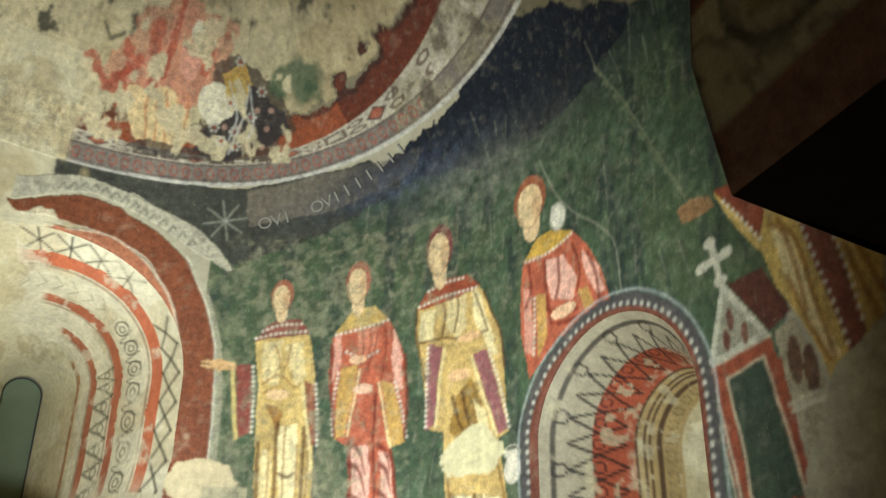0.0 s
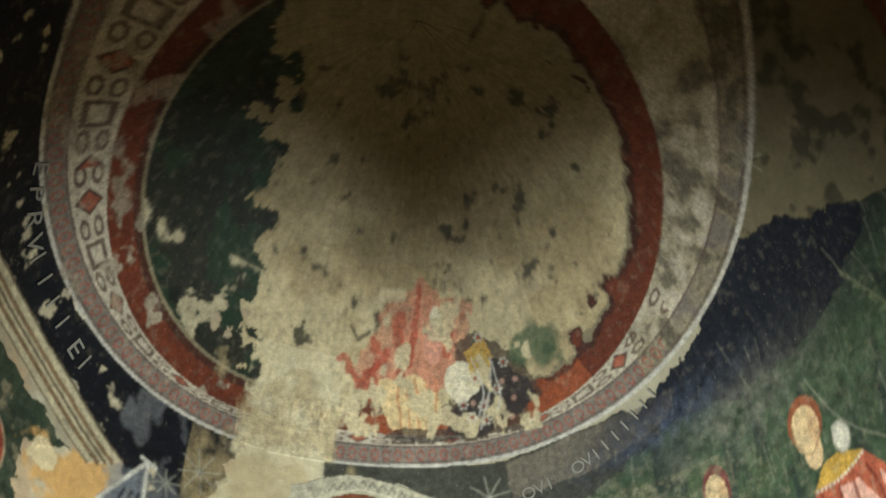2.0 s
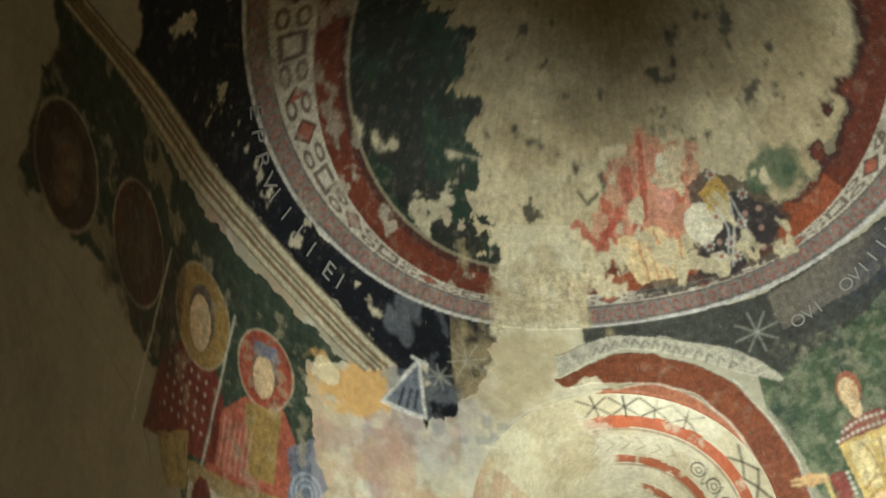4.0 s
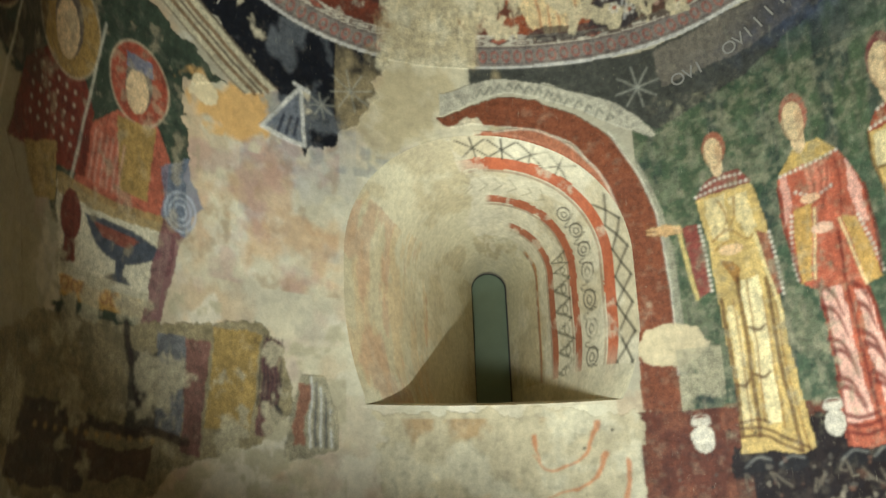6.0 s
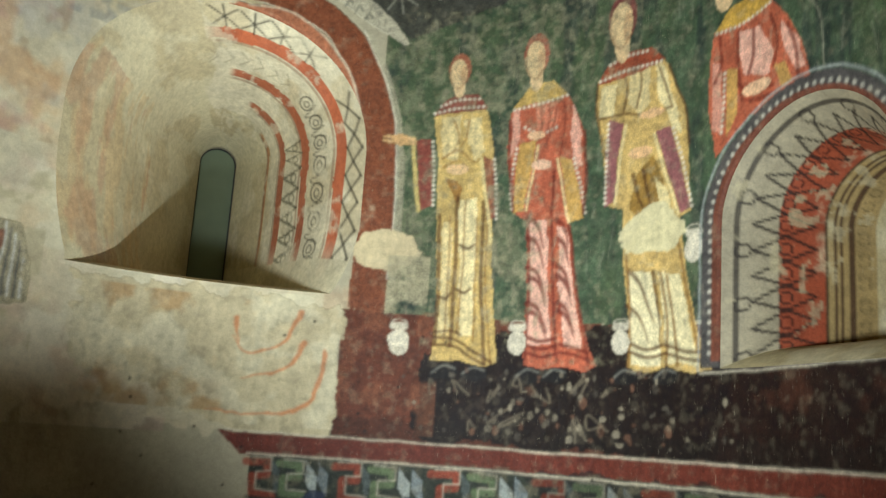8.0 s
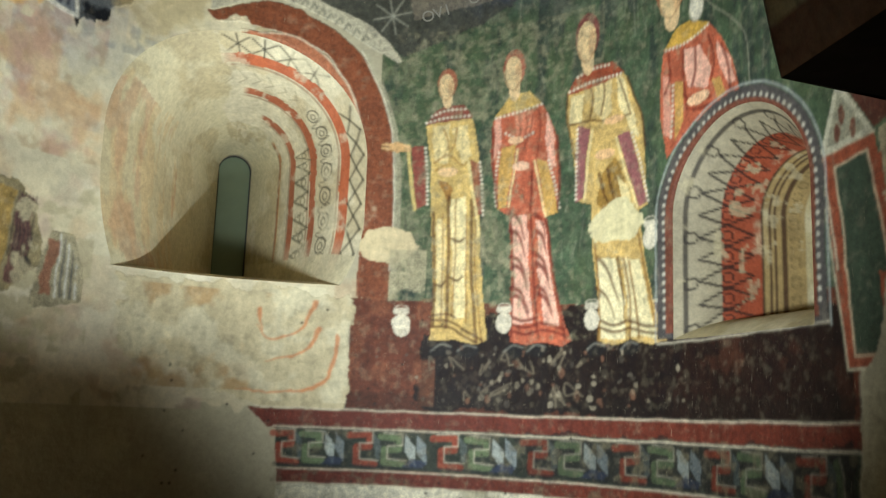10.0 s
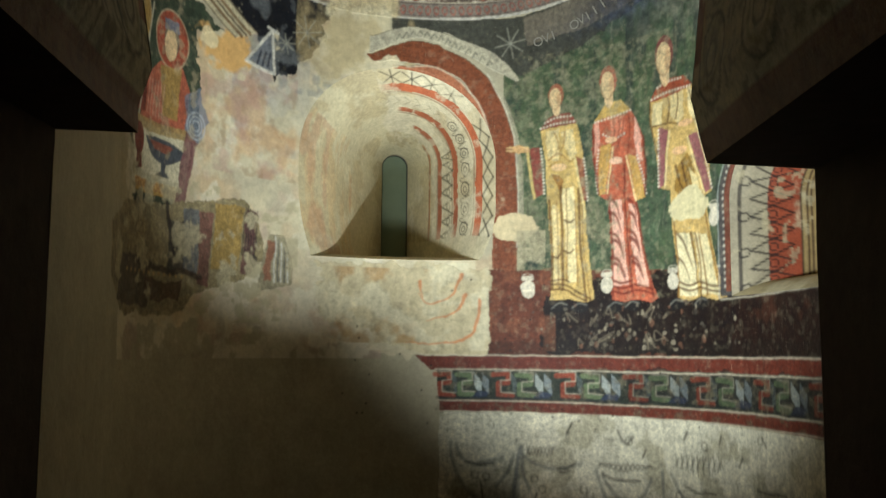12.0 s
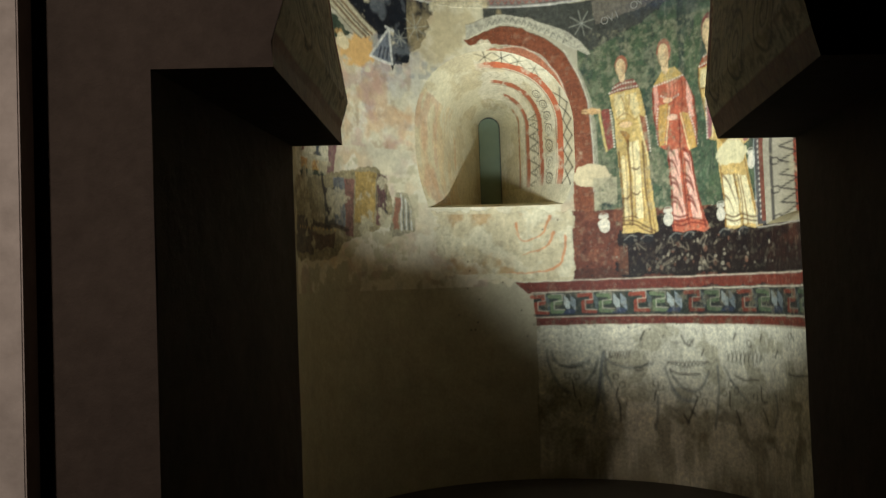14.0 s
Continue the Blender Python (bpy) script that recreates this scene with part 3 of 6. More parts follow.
for k, (a, b) in enumerate(zip(starts, starts[1:])):
    # right-hand repeats carry the same falloff in their tones
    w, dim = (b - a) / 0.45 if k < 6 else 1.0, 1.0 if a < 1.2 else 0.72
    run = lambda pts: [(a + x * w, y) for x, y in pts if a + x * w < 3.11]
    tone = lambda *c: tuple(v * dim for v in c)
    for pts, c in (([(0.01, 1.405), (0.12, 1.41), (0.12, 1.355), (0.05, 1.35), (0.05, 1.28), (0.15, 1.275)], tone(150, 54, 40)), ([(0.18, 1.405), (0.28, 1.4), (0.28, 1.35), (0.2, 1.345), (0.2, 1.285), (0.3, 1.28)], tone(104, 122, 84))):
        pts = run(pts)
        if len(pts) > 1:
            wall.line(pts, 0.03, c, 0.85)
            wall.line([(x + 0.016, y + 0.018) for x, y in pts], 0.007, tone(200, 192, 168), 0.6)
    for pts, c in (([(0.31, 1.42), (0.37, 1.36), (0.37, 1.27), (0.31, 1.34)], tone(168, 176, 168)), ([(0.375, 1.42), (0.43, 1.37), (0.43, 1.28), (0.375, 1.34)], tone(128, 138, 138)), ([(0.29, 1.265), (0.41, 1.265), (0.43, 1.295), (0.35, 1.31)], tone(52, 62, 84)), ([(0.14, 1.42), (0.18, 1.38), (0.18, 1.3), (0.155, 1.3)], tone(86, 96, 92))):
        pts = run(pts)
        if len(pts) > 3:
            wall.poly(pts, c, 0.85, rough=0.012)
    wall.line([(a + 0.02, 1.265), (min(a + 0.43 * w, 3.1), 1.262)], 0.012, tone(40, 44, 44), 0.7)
wall.wear(wall.cut(0.15, 3.1, 1.18, 1.45), (104, 96, 74), 22, 108, 0.56, 0.5, 0.12)
for y, x0 in ((1.525, 0.05), (1.437, 0.15), (1.245, 0.17), (1.178, 0.18)):
    wall.line([(x0, y), (1.5, y - 0.004), (3.12, y + 0.006)], 0.009, (206, 194, 168), 0.75)

# painted curtain below the border
cloth = tag_of("painted_curtain", "whitish painted curtain with grey folds and sketched ornament", "painted curtain")
wall.poly([(0.18, 1.175), (3.1, 1.17), (3.1, 0.0), (0.16, 0.0)], (214, 208, 182), 1, cloth, 0.02)
wall.wear(wall.cut(0.16, 3.1, 0.0, 1.17), (150, 142, 112), 5, 111, 0.52, 0.6, 0.1)
wall.wear(wall.cut(0.16, 3.1, 0.0, 0.7), (120, 110, 82), 6, 112, 0.54, 0.6, 0.08)
# swags and hanging trains, brushed in grey
for pts in ([(0.247, 0.988), (0.261, 0.874), (0.334, 0.715), (0.42, 0.653)], [(0.282, 0.978), (0.323, 0.889), (0.41, 0.861), (0.57, 0.893)], [(0.641, 0.918), (0.602, 0.815), (0.528, 0.729)], [(0.679, 0.97), (0.654, 0.797), (0.629, 0.608), (0.587, 0.436)], [(0.69, 0.97), (0.699, 0.814), (0.739, 0.711)], [(0.695, 0.918), (0.781, 0.866), (0.906, 0.846), (1.07, 0.886)], [(1.16, 0.855), (1.209, 0.723), (1.297, 0.629), (1.409, 0.619)], [(1.197, 0.839), (1.248, 0.758), (1.338, 0.693), (1.454, 0.72), (1.528, 0.837)], [(1.602, 0.89), (1.603, 0.73), (1.583, 0.538), (1.562, 0.432)], [(1.094, 0.635), (1.088, 0.501), (1.065, 0.391)], [(2.168, 0.724), (2.17, 0.607), (2.136, 0.507)], [(1.661, 0.877), (1.754, 0.742), (1.874, 0.646)],):
    wall.line(curve(pts), 0.022, (104, 108, 104), 0.6, taper=False)
for pts in ([(0.674, 0.935), (0.646, 0.763), (0.61, 0.573), (0.536, 0.488)], [(1.208, 0.706), (1.277, 0.619), (1.39, 0.615)], [(0.664, 0.814), (0.663, 0.659), (0.678, 0.522)],):
    wall.line(curve(pts), 0.03, (128, 132, 128), 0.45, taper=False)
for pts in ([(1.197, 0.836), (1.288, 0.812), (1.45, 0.817)], [(1.76, 0.821), (1.842, 0.802), (1.986, 0.809)], [(2.328, 0.879), (2.443, 0.872), (2.606, 0.887)], [(0.914, 0.85), (0.978, 0.857), (1.03, 0.889)], [(0.931, 0.826), (0.995, 0.837)], [(0.34, 0.872), (0.427, 0.855), (0.515, 0.864)],):
    wall.line(curve(pts), 0.013, (40, 38, 34), 0.85, taper=False)
for pts in ([(1.18, 0.885), (1.207, 0.898)], [(1.18, 0.897), (1.206, 0.886)], [(1.211, 0.879), (1.238, 0.899)], [(1.212, 0.898), (1.237, 0.88)], [(1.243, 0.874), (1.271, 0.9)], [(1.244, 0.899), (1.269, 0.875)], [(1.274, 0.868), (1.302, 0.901)], [(1.276, 0.9), (1.3, 0.869)], [(1.306, 0.863), (1.334, 0.902)], [(1.308, 0.901), (1.332, 0.864)], [(1.338, 0.857), (1.366, 0.903)], [(1.34, 0.902), (1.364, 0.858)], [(1.37, 0.865), (1.399, 0.904)], [(1.372, 0.903), (1.396, 0.866)], [(1.403, 0.873), (1.432, 0.906)], [(1.404, 0.904), (1.43, 0.875)], [(1.436, 0.881), (1.465, 0.907)], [(1.437, 0.906), (1.463, 0.883)], [(1.469, 0.889), (1.498, 0.908)], [(1.47, 0.907), (1.497, 0.891)], [(1.503, 0.897), (1.531, 0.91)], [(1.504, 0.909), (1.53, 0.899)], [(0.721, 0.917), (0.741, 0.976)], [(0.723, 0.969), (0.741, 0.921)],):
    wall.line(curve(pts), 0.008, (40, 38, 34), 0.8, taper=False)
for pts in ([(0.742, 0.917), (0.763, 0.976)], [(0.744, 0.969), (0.762, 0.921)], [(0.764, 0.917), (0.784, 0.976)], [(0.766, 0.969), (0.784, 0.921)], [(0.785, 0.917), (0.805, 0.976)], [(0.787, 0.969), (0.805, 0.921)], [(0.806, 0.917), (0.827, 0.976)], [(0.809, 0.969), (0.826, 0.921)], [(0.828, 0.917), (0.849, 0.976)], [(0.83, 0.969), (0.848, 0.921)], [(0.849, 0.917), (0.87, 0.976)], [(0.852, 0.969), (0.869, 0.921)], [(0.871, 0.918), (0.892, 0.976)], [(0.873, 0.969), (0.891, 0.921)], [(1.698, 0.99), (1.711, 0.918)], [(1.718, 0.975), (1.694, 0.911)],):
    wall.line(curve(pts), 0.007, (92, 88, 76), 0.7, taper=False)
for pts in ([(1.737, 0.992), (1.747, 0.907)], [(1.756, 0.977), (1.731, 0.913)], [(1.773, 0.994), (1.784, 0.897)], [(1.794, 0.979), (1.769, 0.915)], [(1.812, 0.996), (1.822, 0.888)], [(1.832, 0.981), (1.806, 0.918)], [(1.85, 0.998), (1.859, 0.878)], [(1.871, 0.984), (1.846, 0.92)], [(1.891, 1.0), (1.9, 0.893)], [(1.912, 0.986), (1.885, 0.923)], [(1.93, 1.002), (1.941, 0.908)], [(1.952, 0.988), (1.923, 0.925)], [(1.971, 1.005), (1.982, 0.923)], [(1.992, 0.991), (1.965, 0.928)], [(2.011, 1.007), (2.025, 0.939)], [(2.034, 0.994), (2.005, 0.931)],):
    wall.line(curve(pts), 0.008, (40, 38, 34), 0.7, taper=False)
# sketched sprigs and loops
wall.ring(0.398, 0.792, 0.022, 0.008, (40, 38, 34), 0.75)
wall.ring(0.468, 0.782, 0.022, 0.008, (40, 38, 34), 0.75)
wall.ring(0.769, 0.78, 0.022, 0.008, (40, 38, 34), 0.75)
wall.ring(0.819, 0.72, 0.022, 0.008, (40, 38, 34), 0.75)
wall.ring(1.081, 0.735, 0.022, 0.008, (40, 38, 34), 0.75)
wall.ring(1.12, 0.703, 0.022, 0.008, (40, 38, 34), 0.75)
wall.ring(1.422, 0.669, 0.022, 0.008, (40, 38, 34), 0.75)
wall.ring(1.477, 0.624, 0.022, 0.008, (40, 38, 34), 0.75)
wall.ring(1.649, 0.694, 0.022, 0.008, (40, 38, 34), 0.75)
wall.ring(1.714, 0.762, 0.022, 0.008, (40, 38, 34), 0.75)
wall.ring(1.764, 0.72, 0.022, 0.008, (40, 38, 34), 0.75)
wall.ring(1.943, 0.691, 0.022, 0.008, (40, 38, 34), 0.75)
wall.ring(1.905, 1.047, 0.022, 0.008, (40, 38, 34), 0.75)
wall.ring(2.369, 1.118, 0.022, 0.008, (40, 38, 34), 0.75)
wall.ring(1.376, 1.035, 0.022, 0.008, (40, 38, 34), 0.75)
for pts in ([(0.432, 0.756), (0.446, 0.661), (0.454, 0.626)], [(0.783, 0.694), (0.771, 0.626), (0.796, 0.558), (0.798, 0.439)], [(1.087, 0.685), (1.073, 0.651), (1.065, 0.6)], [(1.421, 0.653), (1.377, 0.552), (1.325, 0.45)], [(1.358, 0.551), (1.395, 0.521)], [(1.3, 0.514), (1.343, 0.452)], [(1.7, 0.706), (1.696, 0.612)], [(2.006, 0.765), (2.009, 0.676), (2.067, 0.667)], [(0.479, 0.6), (0.495, 0.548)], [(0.969, 1.055), (1.008, 1.123)], [(1.757, 1.072), (1.78, 1.112)], [(2.02, 1.068), (2.036, 1.115)], [(1.303, 1.091), (1.356, 1.018), (1.406, 1.06)], [(2.386, 1.133), (2.425, 1.093)], [(1.754, 0.586), (1.788, 0.482)], [(2.016, 0.616), (2.065, 0.519)], [(1.467, 0.948), (1.489, 0.997)], [(2.179, 0.974), (2.21, 1.02)],):
    wall.line(curve(pts), 0.012, (40, 38, 34), 0.85, taper=False)

# ---- robed figures of the right wall, reduced to plain robe shapes ----


def beads(path, step):
    """Evenly spaced places along a smooth line, for rows of painted pearls."""
    line = curve(path)
    run = np.cumsum([0] + [math.dist(a, b) for a, b in zip(line, line[1:])])
    at = np.arange(0, run[-1], step)
    return list(zip(np.interp(at, run, [p[0] for p in line]), np.interp(at, run, [p[1] for p in line])))


def plain_head(x, y, rx, ry, hair, tag):
    wall.blob(x + 0.004, y - ry * 0.95, rx * 0.6, ry * 0.7, SKIN, 1, tag)
    wall.blob(x, y + ry * 0.16, rx * 1.16, ry * 1.02, hair, 1, tag)
    wall.blob(x - 0.006, y - ry * 0.1, rx * 0.92, ry * 0.92, (224, 190, 140), 1, tag)
    wall.blob(x + rx * 0.42, y - ry * 0.2, rx * 0.34, ry * 0.62, (198, 146, 102), 0.6, tag, 0.0, 0.5)
    wall.line(curve([(x - rx * 0.95, y + ry * 0.3), (x - rx * 0.86, y - ry * 0.5), (x - 0.004, y - ry * 1.04), (x + rx * 0.8, y - ry * 0.55)]), 0.009, (132, 84, 54), 0.65)


# first figure: yellow robe, one arm held out, very worn
fig = tag_of("painted_figure", "yellow-robed painted figure with dark red collar, very worn", "painted figure", "robed figures on the right wall")
wall.poly([(0.816, 2.927), (0.884, 2.997), (0.997, 3.017), (1.058, 2.945), (1.093, 2.789), (1.1, 2.542), (1.112, 2.302), (1.134, 2.069), (1.162, 1.865), (1.106, 1.85), (1.005, 1.867), (0.876, 1.863), (0.88, 2.077), (0.867, 2.316), (0.856, 2.513), (0.845, 2.739)], (202, 168, 98), 1, fig, 0.014, 0.3)
wall.poly([(0.846, 2.913), (0.934, 2.935), (0.919, 2.733), (0.857, 2.738)], (232, 212, 156), 0.6, fig, 0.05, 0.16)
wall.poly([(0.959, 2.555), (1.033, 2.561), (1.042, 2.259), (1.042, 1.98), (0.986, 1.97), (0.965, 2.264)], (232, 212, 156), 0.95, fig, 0.03, 0.16)
wall.poly([(0.89, 2.462), (0.929, 2.459), (0.934, 1.983), (0.893, 1.972)], (232, 212, 156), 0.7, fig, 0.03, 0.16)
wall.poly([(0.945, 2.903), (1.021, 2.924), (1.05, 2.769), (1.005, 2.724), (0.957, 2.805)], (232, 212, 156), 0.6, fig, 0.05, 0.16)
wall.poly([(0.746, 2.823), (0.808, 2.829), (0.823, 2.703), (0.832, 2.527), (0.783, 2.507), (0.763, 2.643)], (136, 60, 54), 1, fig, 0.012, 0.16)
wall.poly([(1.047, 2.75), (1.099, 2.726), (1.118, 2.48), (1.075, 2.462), (1.067, 2.594)], (136, 60, 54), 0.85, fig, 0.012, 0.16)
wall.line(curve([(0.729, 2.829), (0.748, 2.67), (0.775, 2.507)]), 0.018, (214, 186, 110), 0.9, taper=False)
wall.line(curve([(1.035, 2.746), (1.067, 2.594), (1.102, 2.374)]), 0.014, (226, 204, 140), 0.9, taper=False)
wall.dots(beads([(0.818, 2.818), (0.832, 2.664), (0.837, 2.526)], 0.022), 0.0075, (226, 214, 188), 0.85)
wall.dots(beads([(1.099, 2.733), (1.116, 2.589), (1.123, 2.463)], 0.022), 0.0075, (226, 214, 188), 0.85)
for pts in ([(0.862, 2.738), (0.932, 2.777), (1.005, 2.724), (1.045, 2.75)], [(0.872, 2.699), (0.932, 2.732), (0.993, 2.688)], [(0.908, 2.907), (0.932, 2.833), (0.907, 2.764)], [(0.973, 2.91), (0.962, 2.83), (0.932, 2.782)],):
    wall.line(curve(pts), 0.012, (150, 100, 40), 0.75, taper=True)
wall.poly([(0.881, 2.656), (0.92, 2.578), (0.944, 2.531), (0.96, 2.604), (0.931, 2.642)], (150, 96, 36), 0.85, fig, 0.02, 0.16)
for pts in ([(0.947, 2.568), (0.951, 2.265), (0.952, 1.925)], [(0.871, 2.487), (0.883, 2.172), (0.886, 1.937)], [(1.062, 2.546), (1.07, 2.211), (1.106, 1.866)],):
    wall.line(curve(pts), 0.017, (84, 46, 16), 0.8, taper=False)
for pts in ([(0.983, 2.553), (0.985, 2.263), (0.976, 1.982)], [(0.919, 2.484), (0.924, 2.17), (0.924, 1.948)], [(1.036, 2.475), (1.045, 2.165), (1.052, 1.957)], [(1.084, 2.447), (1.093, 2.163), (1.134, 1.865)],):
    wall.line(curve(pts), 0.008, (140, 92, 34), 0.8, taper=False)
for pts in ([(0.879, 1.96), (0.971, 1.954), (1.065, 1.907), (1.138, 1.865)], [(0.879, 1.928), (0.962, 1.927), (1.041, 1.889), (1.11, 1.857)], [(0.882, 1.984), (0.948, 1.992), (0.995, 1.977)], [(0.888, 2.136), (0.921, 2.128), (0.94, 2.151)], [(0.964, 2.169), (0.998, 2.153), (1.026, 2.171)], [(0.962, 2.36), (1.005, 2.343), (1.029, 2.36)],):
    wall.line(curve(pts), 0.012, (84, 46, 16), 0.85, taper=False)
wall.blob(0.936, 2.693, 0.05, 0.024, (222, 180, 130), 1, fig, 0, 0)
wall.poly([(0.589, 2.842), (0.671, 2.853), (0.746, 2.829), (0.746, 2.798), (0.671, 2.797), (0.589, 2.816)], (206, 158, 104), 0.95, fig, 0.01, 0.16)
for pts in ([(0.588, 2.857), (0.634, 2.845)], [(0.589, 2.831), (0.639, 2.824)], [(0.594, 2.805), (0.644, 2.808)],):
    wall.line(curve(pts), 0.008, (110, 66, 36), 0.8, taper=False)
wall.poly([(0.813, 2.932), (0.864, 3.008), (0.922, 3.035), (1.005, 3.034), (1.058, 2.965), (0.984, 2.954), (0.883, 2.946)], (136, 60, 54), 1, fig, 0.012, 0.16)
wall.dots(beads([(0.818, 2.947), (0.909, 2.969), (1.054, 2.975)], 0.022), 0.0075, (226, 214, 188), 0.85)
wall.dots(beads([(0.844, 2.981), (0.922, 3.009), (1.022, 3.011)], 0.022), 0.0075, (226, 214, 188), 0.85)
plain_head(0.918, 3.14, 0.043, 0.074, (158, 88, 66), fig)
# second figure: red and pink robe with an ochre collar
fig = tag_of("painted_figure", "red and pink robed painted figure with ochre collar", "painted figure", "robed figures on the right wall")
wall.poly([(1.162, 2.928), (1.247, 3.026), (1.34, 3.043), (1.432, 2.985), (1.495, 2.838), (1.517, 2.67), (1.512, 2.465), (1.454, 2.439), (1.494, 2.156), (1.558, 1.937), (1.6, 1.864), (1.553, 1.839), (1.446, 1.857), (1.361, 1.845), (1.274, 1.862), (1.277, 2.152), (1.258, 2.453), (1.201, 2.493), (1.171, 2.655), (1.154, 2.78)], (182, 82, 62), 1, fig, 0.014, 0.3)
wall.poly([(1.267, 2.452), (1.349, 2.454), (1.368, 2.189), (1.397, 1.945), (1.289, 1.939), (1.284, 2.196)], (236, 176, 156), 0.95, fig, 0.03, 0.16)
wall.poly([(1.401, 2.435), (1.439, 2.426), (1.485, 2.157), (1.535, 1.928), (1.452, 1.932), (1.416, 2.185)], (236, 176, 156), 0.95, fig, 0.03, 0.16)
wall.poly([(1.45, 2.957), (1.485, 2.841), (1.503, 2.672), (1.464, 2.68), (1.44, 2.826)], (236, 176, 156), 0.75, fig, 0.03, 0.16)
wall.poly([(1.173, 2.939), (1.207, 2.958), (1.204, 2.797), (1.168, 2.729)], (236, 176, 156), 0.6, fig, 0.03, 0.16)
wall.poly([(1.272, 2.971), (1.37, 2.975), (1.373, 2.864), (1.283, 2.833)], (214, 120, 96), 0.7, fig, 0.05, 0.16)
wall.poly([(1.211, 2.796), (1.282, 2.804), (1.263, 2.643), (1.24, 2.497), (1.196, 2.493), (1.195, 2.652)], (196, 150, 78), 1, fig, 0.012, 0.16)
wall.poly([(1.393, 2.729), (1.45, 2.706), (1.489, 2.583), (1.517, 2.455), (1.454, 2.442), (1.426, 2.57)], (196, 150, 78), 1, fig, 0.012, 0.16)
wall.dots(beads([(1.198, 2.774), (1.18, 2.629), (1.192, 2.494)], 0.022), 0.0075, (226, 214, 188), 0.85)
wall.dots(beads([(1.46, 2.709), (1.498, 2.581), (1.526, 2.458)], 0.022), 0.0075, (226, 214, 188), 0.85)
wall.dots(beads([(1.23, 2.867), (1.303, 2.834), (1.39, 2.861)], 0.022), 0.0075, (226, 214, 188), 0.85)
for pts in ([(1.291, 2.783), (1.273, 2.641), (1.254, 2.501)], [(1.383, 2.718), (1.416, 2.572), (1.45, 2.442)],):
    wall.line(curve(pts), 0.01, (236, 210, 150), 0.9, taper=False)
for pts in ([(1.263, 2.464), (1.305, 2.436), (1.34, 2.335)], [(1.397, 2.456), (1.429, 2.425), (1.45, 2.336)], [(1.268, 2.382), (1.311, 2.354), (1.348, 2.254)], [(1.402, 2.376), (1.435, 2.344), (1.46, 2.256)], [(1.274, 2.261), (1.32, 2.234), (1.358, 2.137)], [(1.408, 2.257), (1.444, 2.227), (1.474, 2.14)], [(1.275, 2.224), (1.322, 2.198), (1.362, 2.101)], [(1.41, 2.222), (1.447, 2.191), (1.479, 2.105)], [(1.281, 2.111), (1.33, 2.085), (1.372, 1.99)], [(1.417, 2.11), (1.455, 2.081), (1.493, 1.996)], [(1.283, 2.079), (1.332, 2.054), (1.374, 1.959)], [(1.418, 2.079), (1.458, 2.05), (1.497, 1.966)],):
    wall.line(curve(pts), 0.026, (112, 26, 24), 0.85, taper=True)
for pts in ([(1.371, 2.673), (1.376, 2.392), (1.398, 2.098), (1.422, 1.88)], [(1.263, 2.476), (1.284, 2.196), (1.284, 1.884)], [(1.449, 2.429), (1.502, 2.133), (1.564, 1.874)], [(1.162, 2.903), (1.168, 2.729), (1.196, 2.503)], [(1.499, 2.823), (1.521, 2.646), (1.513, 2.476)],):
    wall.line(curve(pts), 0.014, (112, 26, 24), 0.8, taper=False)
for pts in ([(1.276, 1.946), (1.345, 1.926), (1.41, 1.936)], [(1.277, 1.915), (1.349, 1.895), (1.418, 1.905)], [(1.429, 1.944), (1.498, 1.932), (1.557, 1.912)], [(1.433, 1.913), (1.506, 1.902), (1.574, 1.882)], [(1.291, 1.972), (1.35, 1.956), (1.403, 1.966)],):
    wall.line(curve(pts), 0.014, (112, 26, 24), 0.85, taper=False)
for pts in ([(1.297, 2.965), (1.305, 2.878), (1.293, 2.807)], [(1.332, 2.971), (1.34, 2.895), (1.317, 2.815)], [(1.369, 2.95), (1.359, 2.867), (1.321, 2.777)], [(1.407, 2.966), (1.412, 2.856), (1.398, 2.739)],):
    wall.line(curve(pts), 0.009, (112, 26, 24), 0.6, taper=False)
wall.blob(1.283, 2.828, 0.04, 0.02, (226, 176, 136), 1, fig, 0, 0)
wall.blob(1.313, 2.697, 0.045, 0.022, (230, 180, 150), 1, fig, 0, 0)
wall.poly([(1.168, 2.947), (1.24, 3.049), (1.29, 3.059), (1.35, 3.066), (1.422, 2.999), (1.362, 2.977), (1.258, 2.974)], (198, 160, 86), 1, fig, 0.012, 0.16)
wall.dots(beads([(1.178, 2.95), (1.282, 2.966), (1.418, 2.991)], 0.022), 0.0075, (226, 214, 188), 0.85)
plain_head(1.268, 3.18, 0.05, 0.094, (160, 84, 68), fig)
# third figure: tall, yellow robe, a repaired patch over the knees
fig = tag_of("painted_figure", "tall yellow-robed painted figure with a repaired patch", "painted figure", "robed figures on the right wall")
wall.poly([(1.558, 3.025), (1.659, 3.078), (1.799, 3.113), (1.885, 3.025), (1.966, 2.843), (1.989, 2.687), (2.005, 2.425), (1.957, 2.409), (1.986, 2.199), (2.038, 1.999), (2.107, 1.844), (2.024, 1.831), (1.921, 1.848), (1.821, 1.838), (1.737, 1.85), (1.738, 2.028), (1.7, 2.24), (1.69, 2.468), (1.614, 2.493), (1.595, 2.7), (1.555, 2.871)], (200, 164, 96), 1, fig, 0.014, 0.3)
wall.poly([(1.581, 2.995), (1.656, 2.997), (1.638, 2.862), (1.57, 2.872)], (232, 212, 156), 0.8, fig, 0.03, 0.16)
wall.poly([(1.82, 3.048), (1.879, 3.005), (1.923, 2.857), (1.956, 2.718), (1.911, 2.763), (1.847, 2.904)], (232, 212, 156), 0.9, fig, 0.03, 0.16)
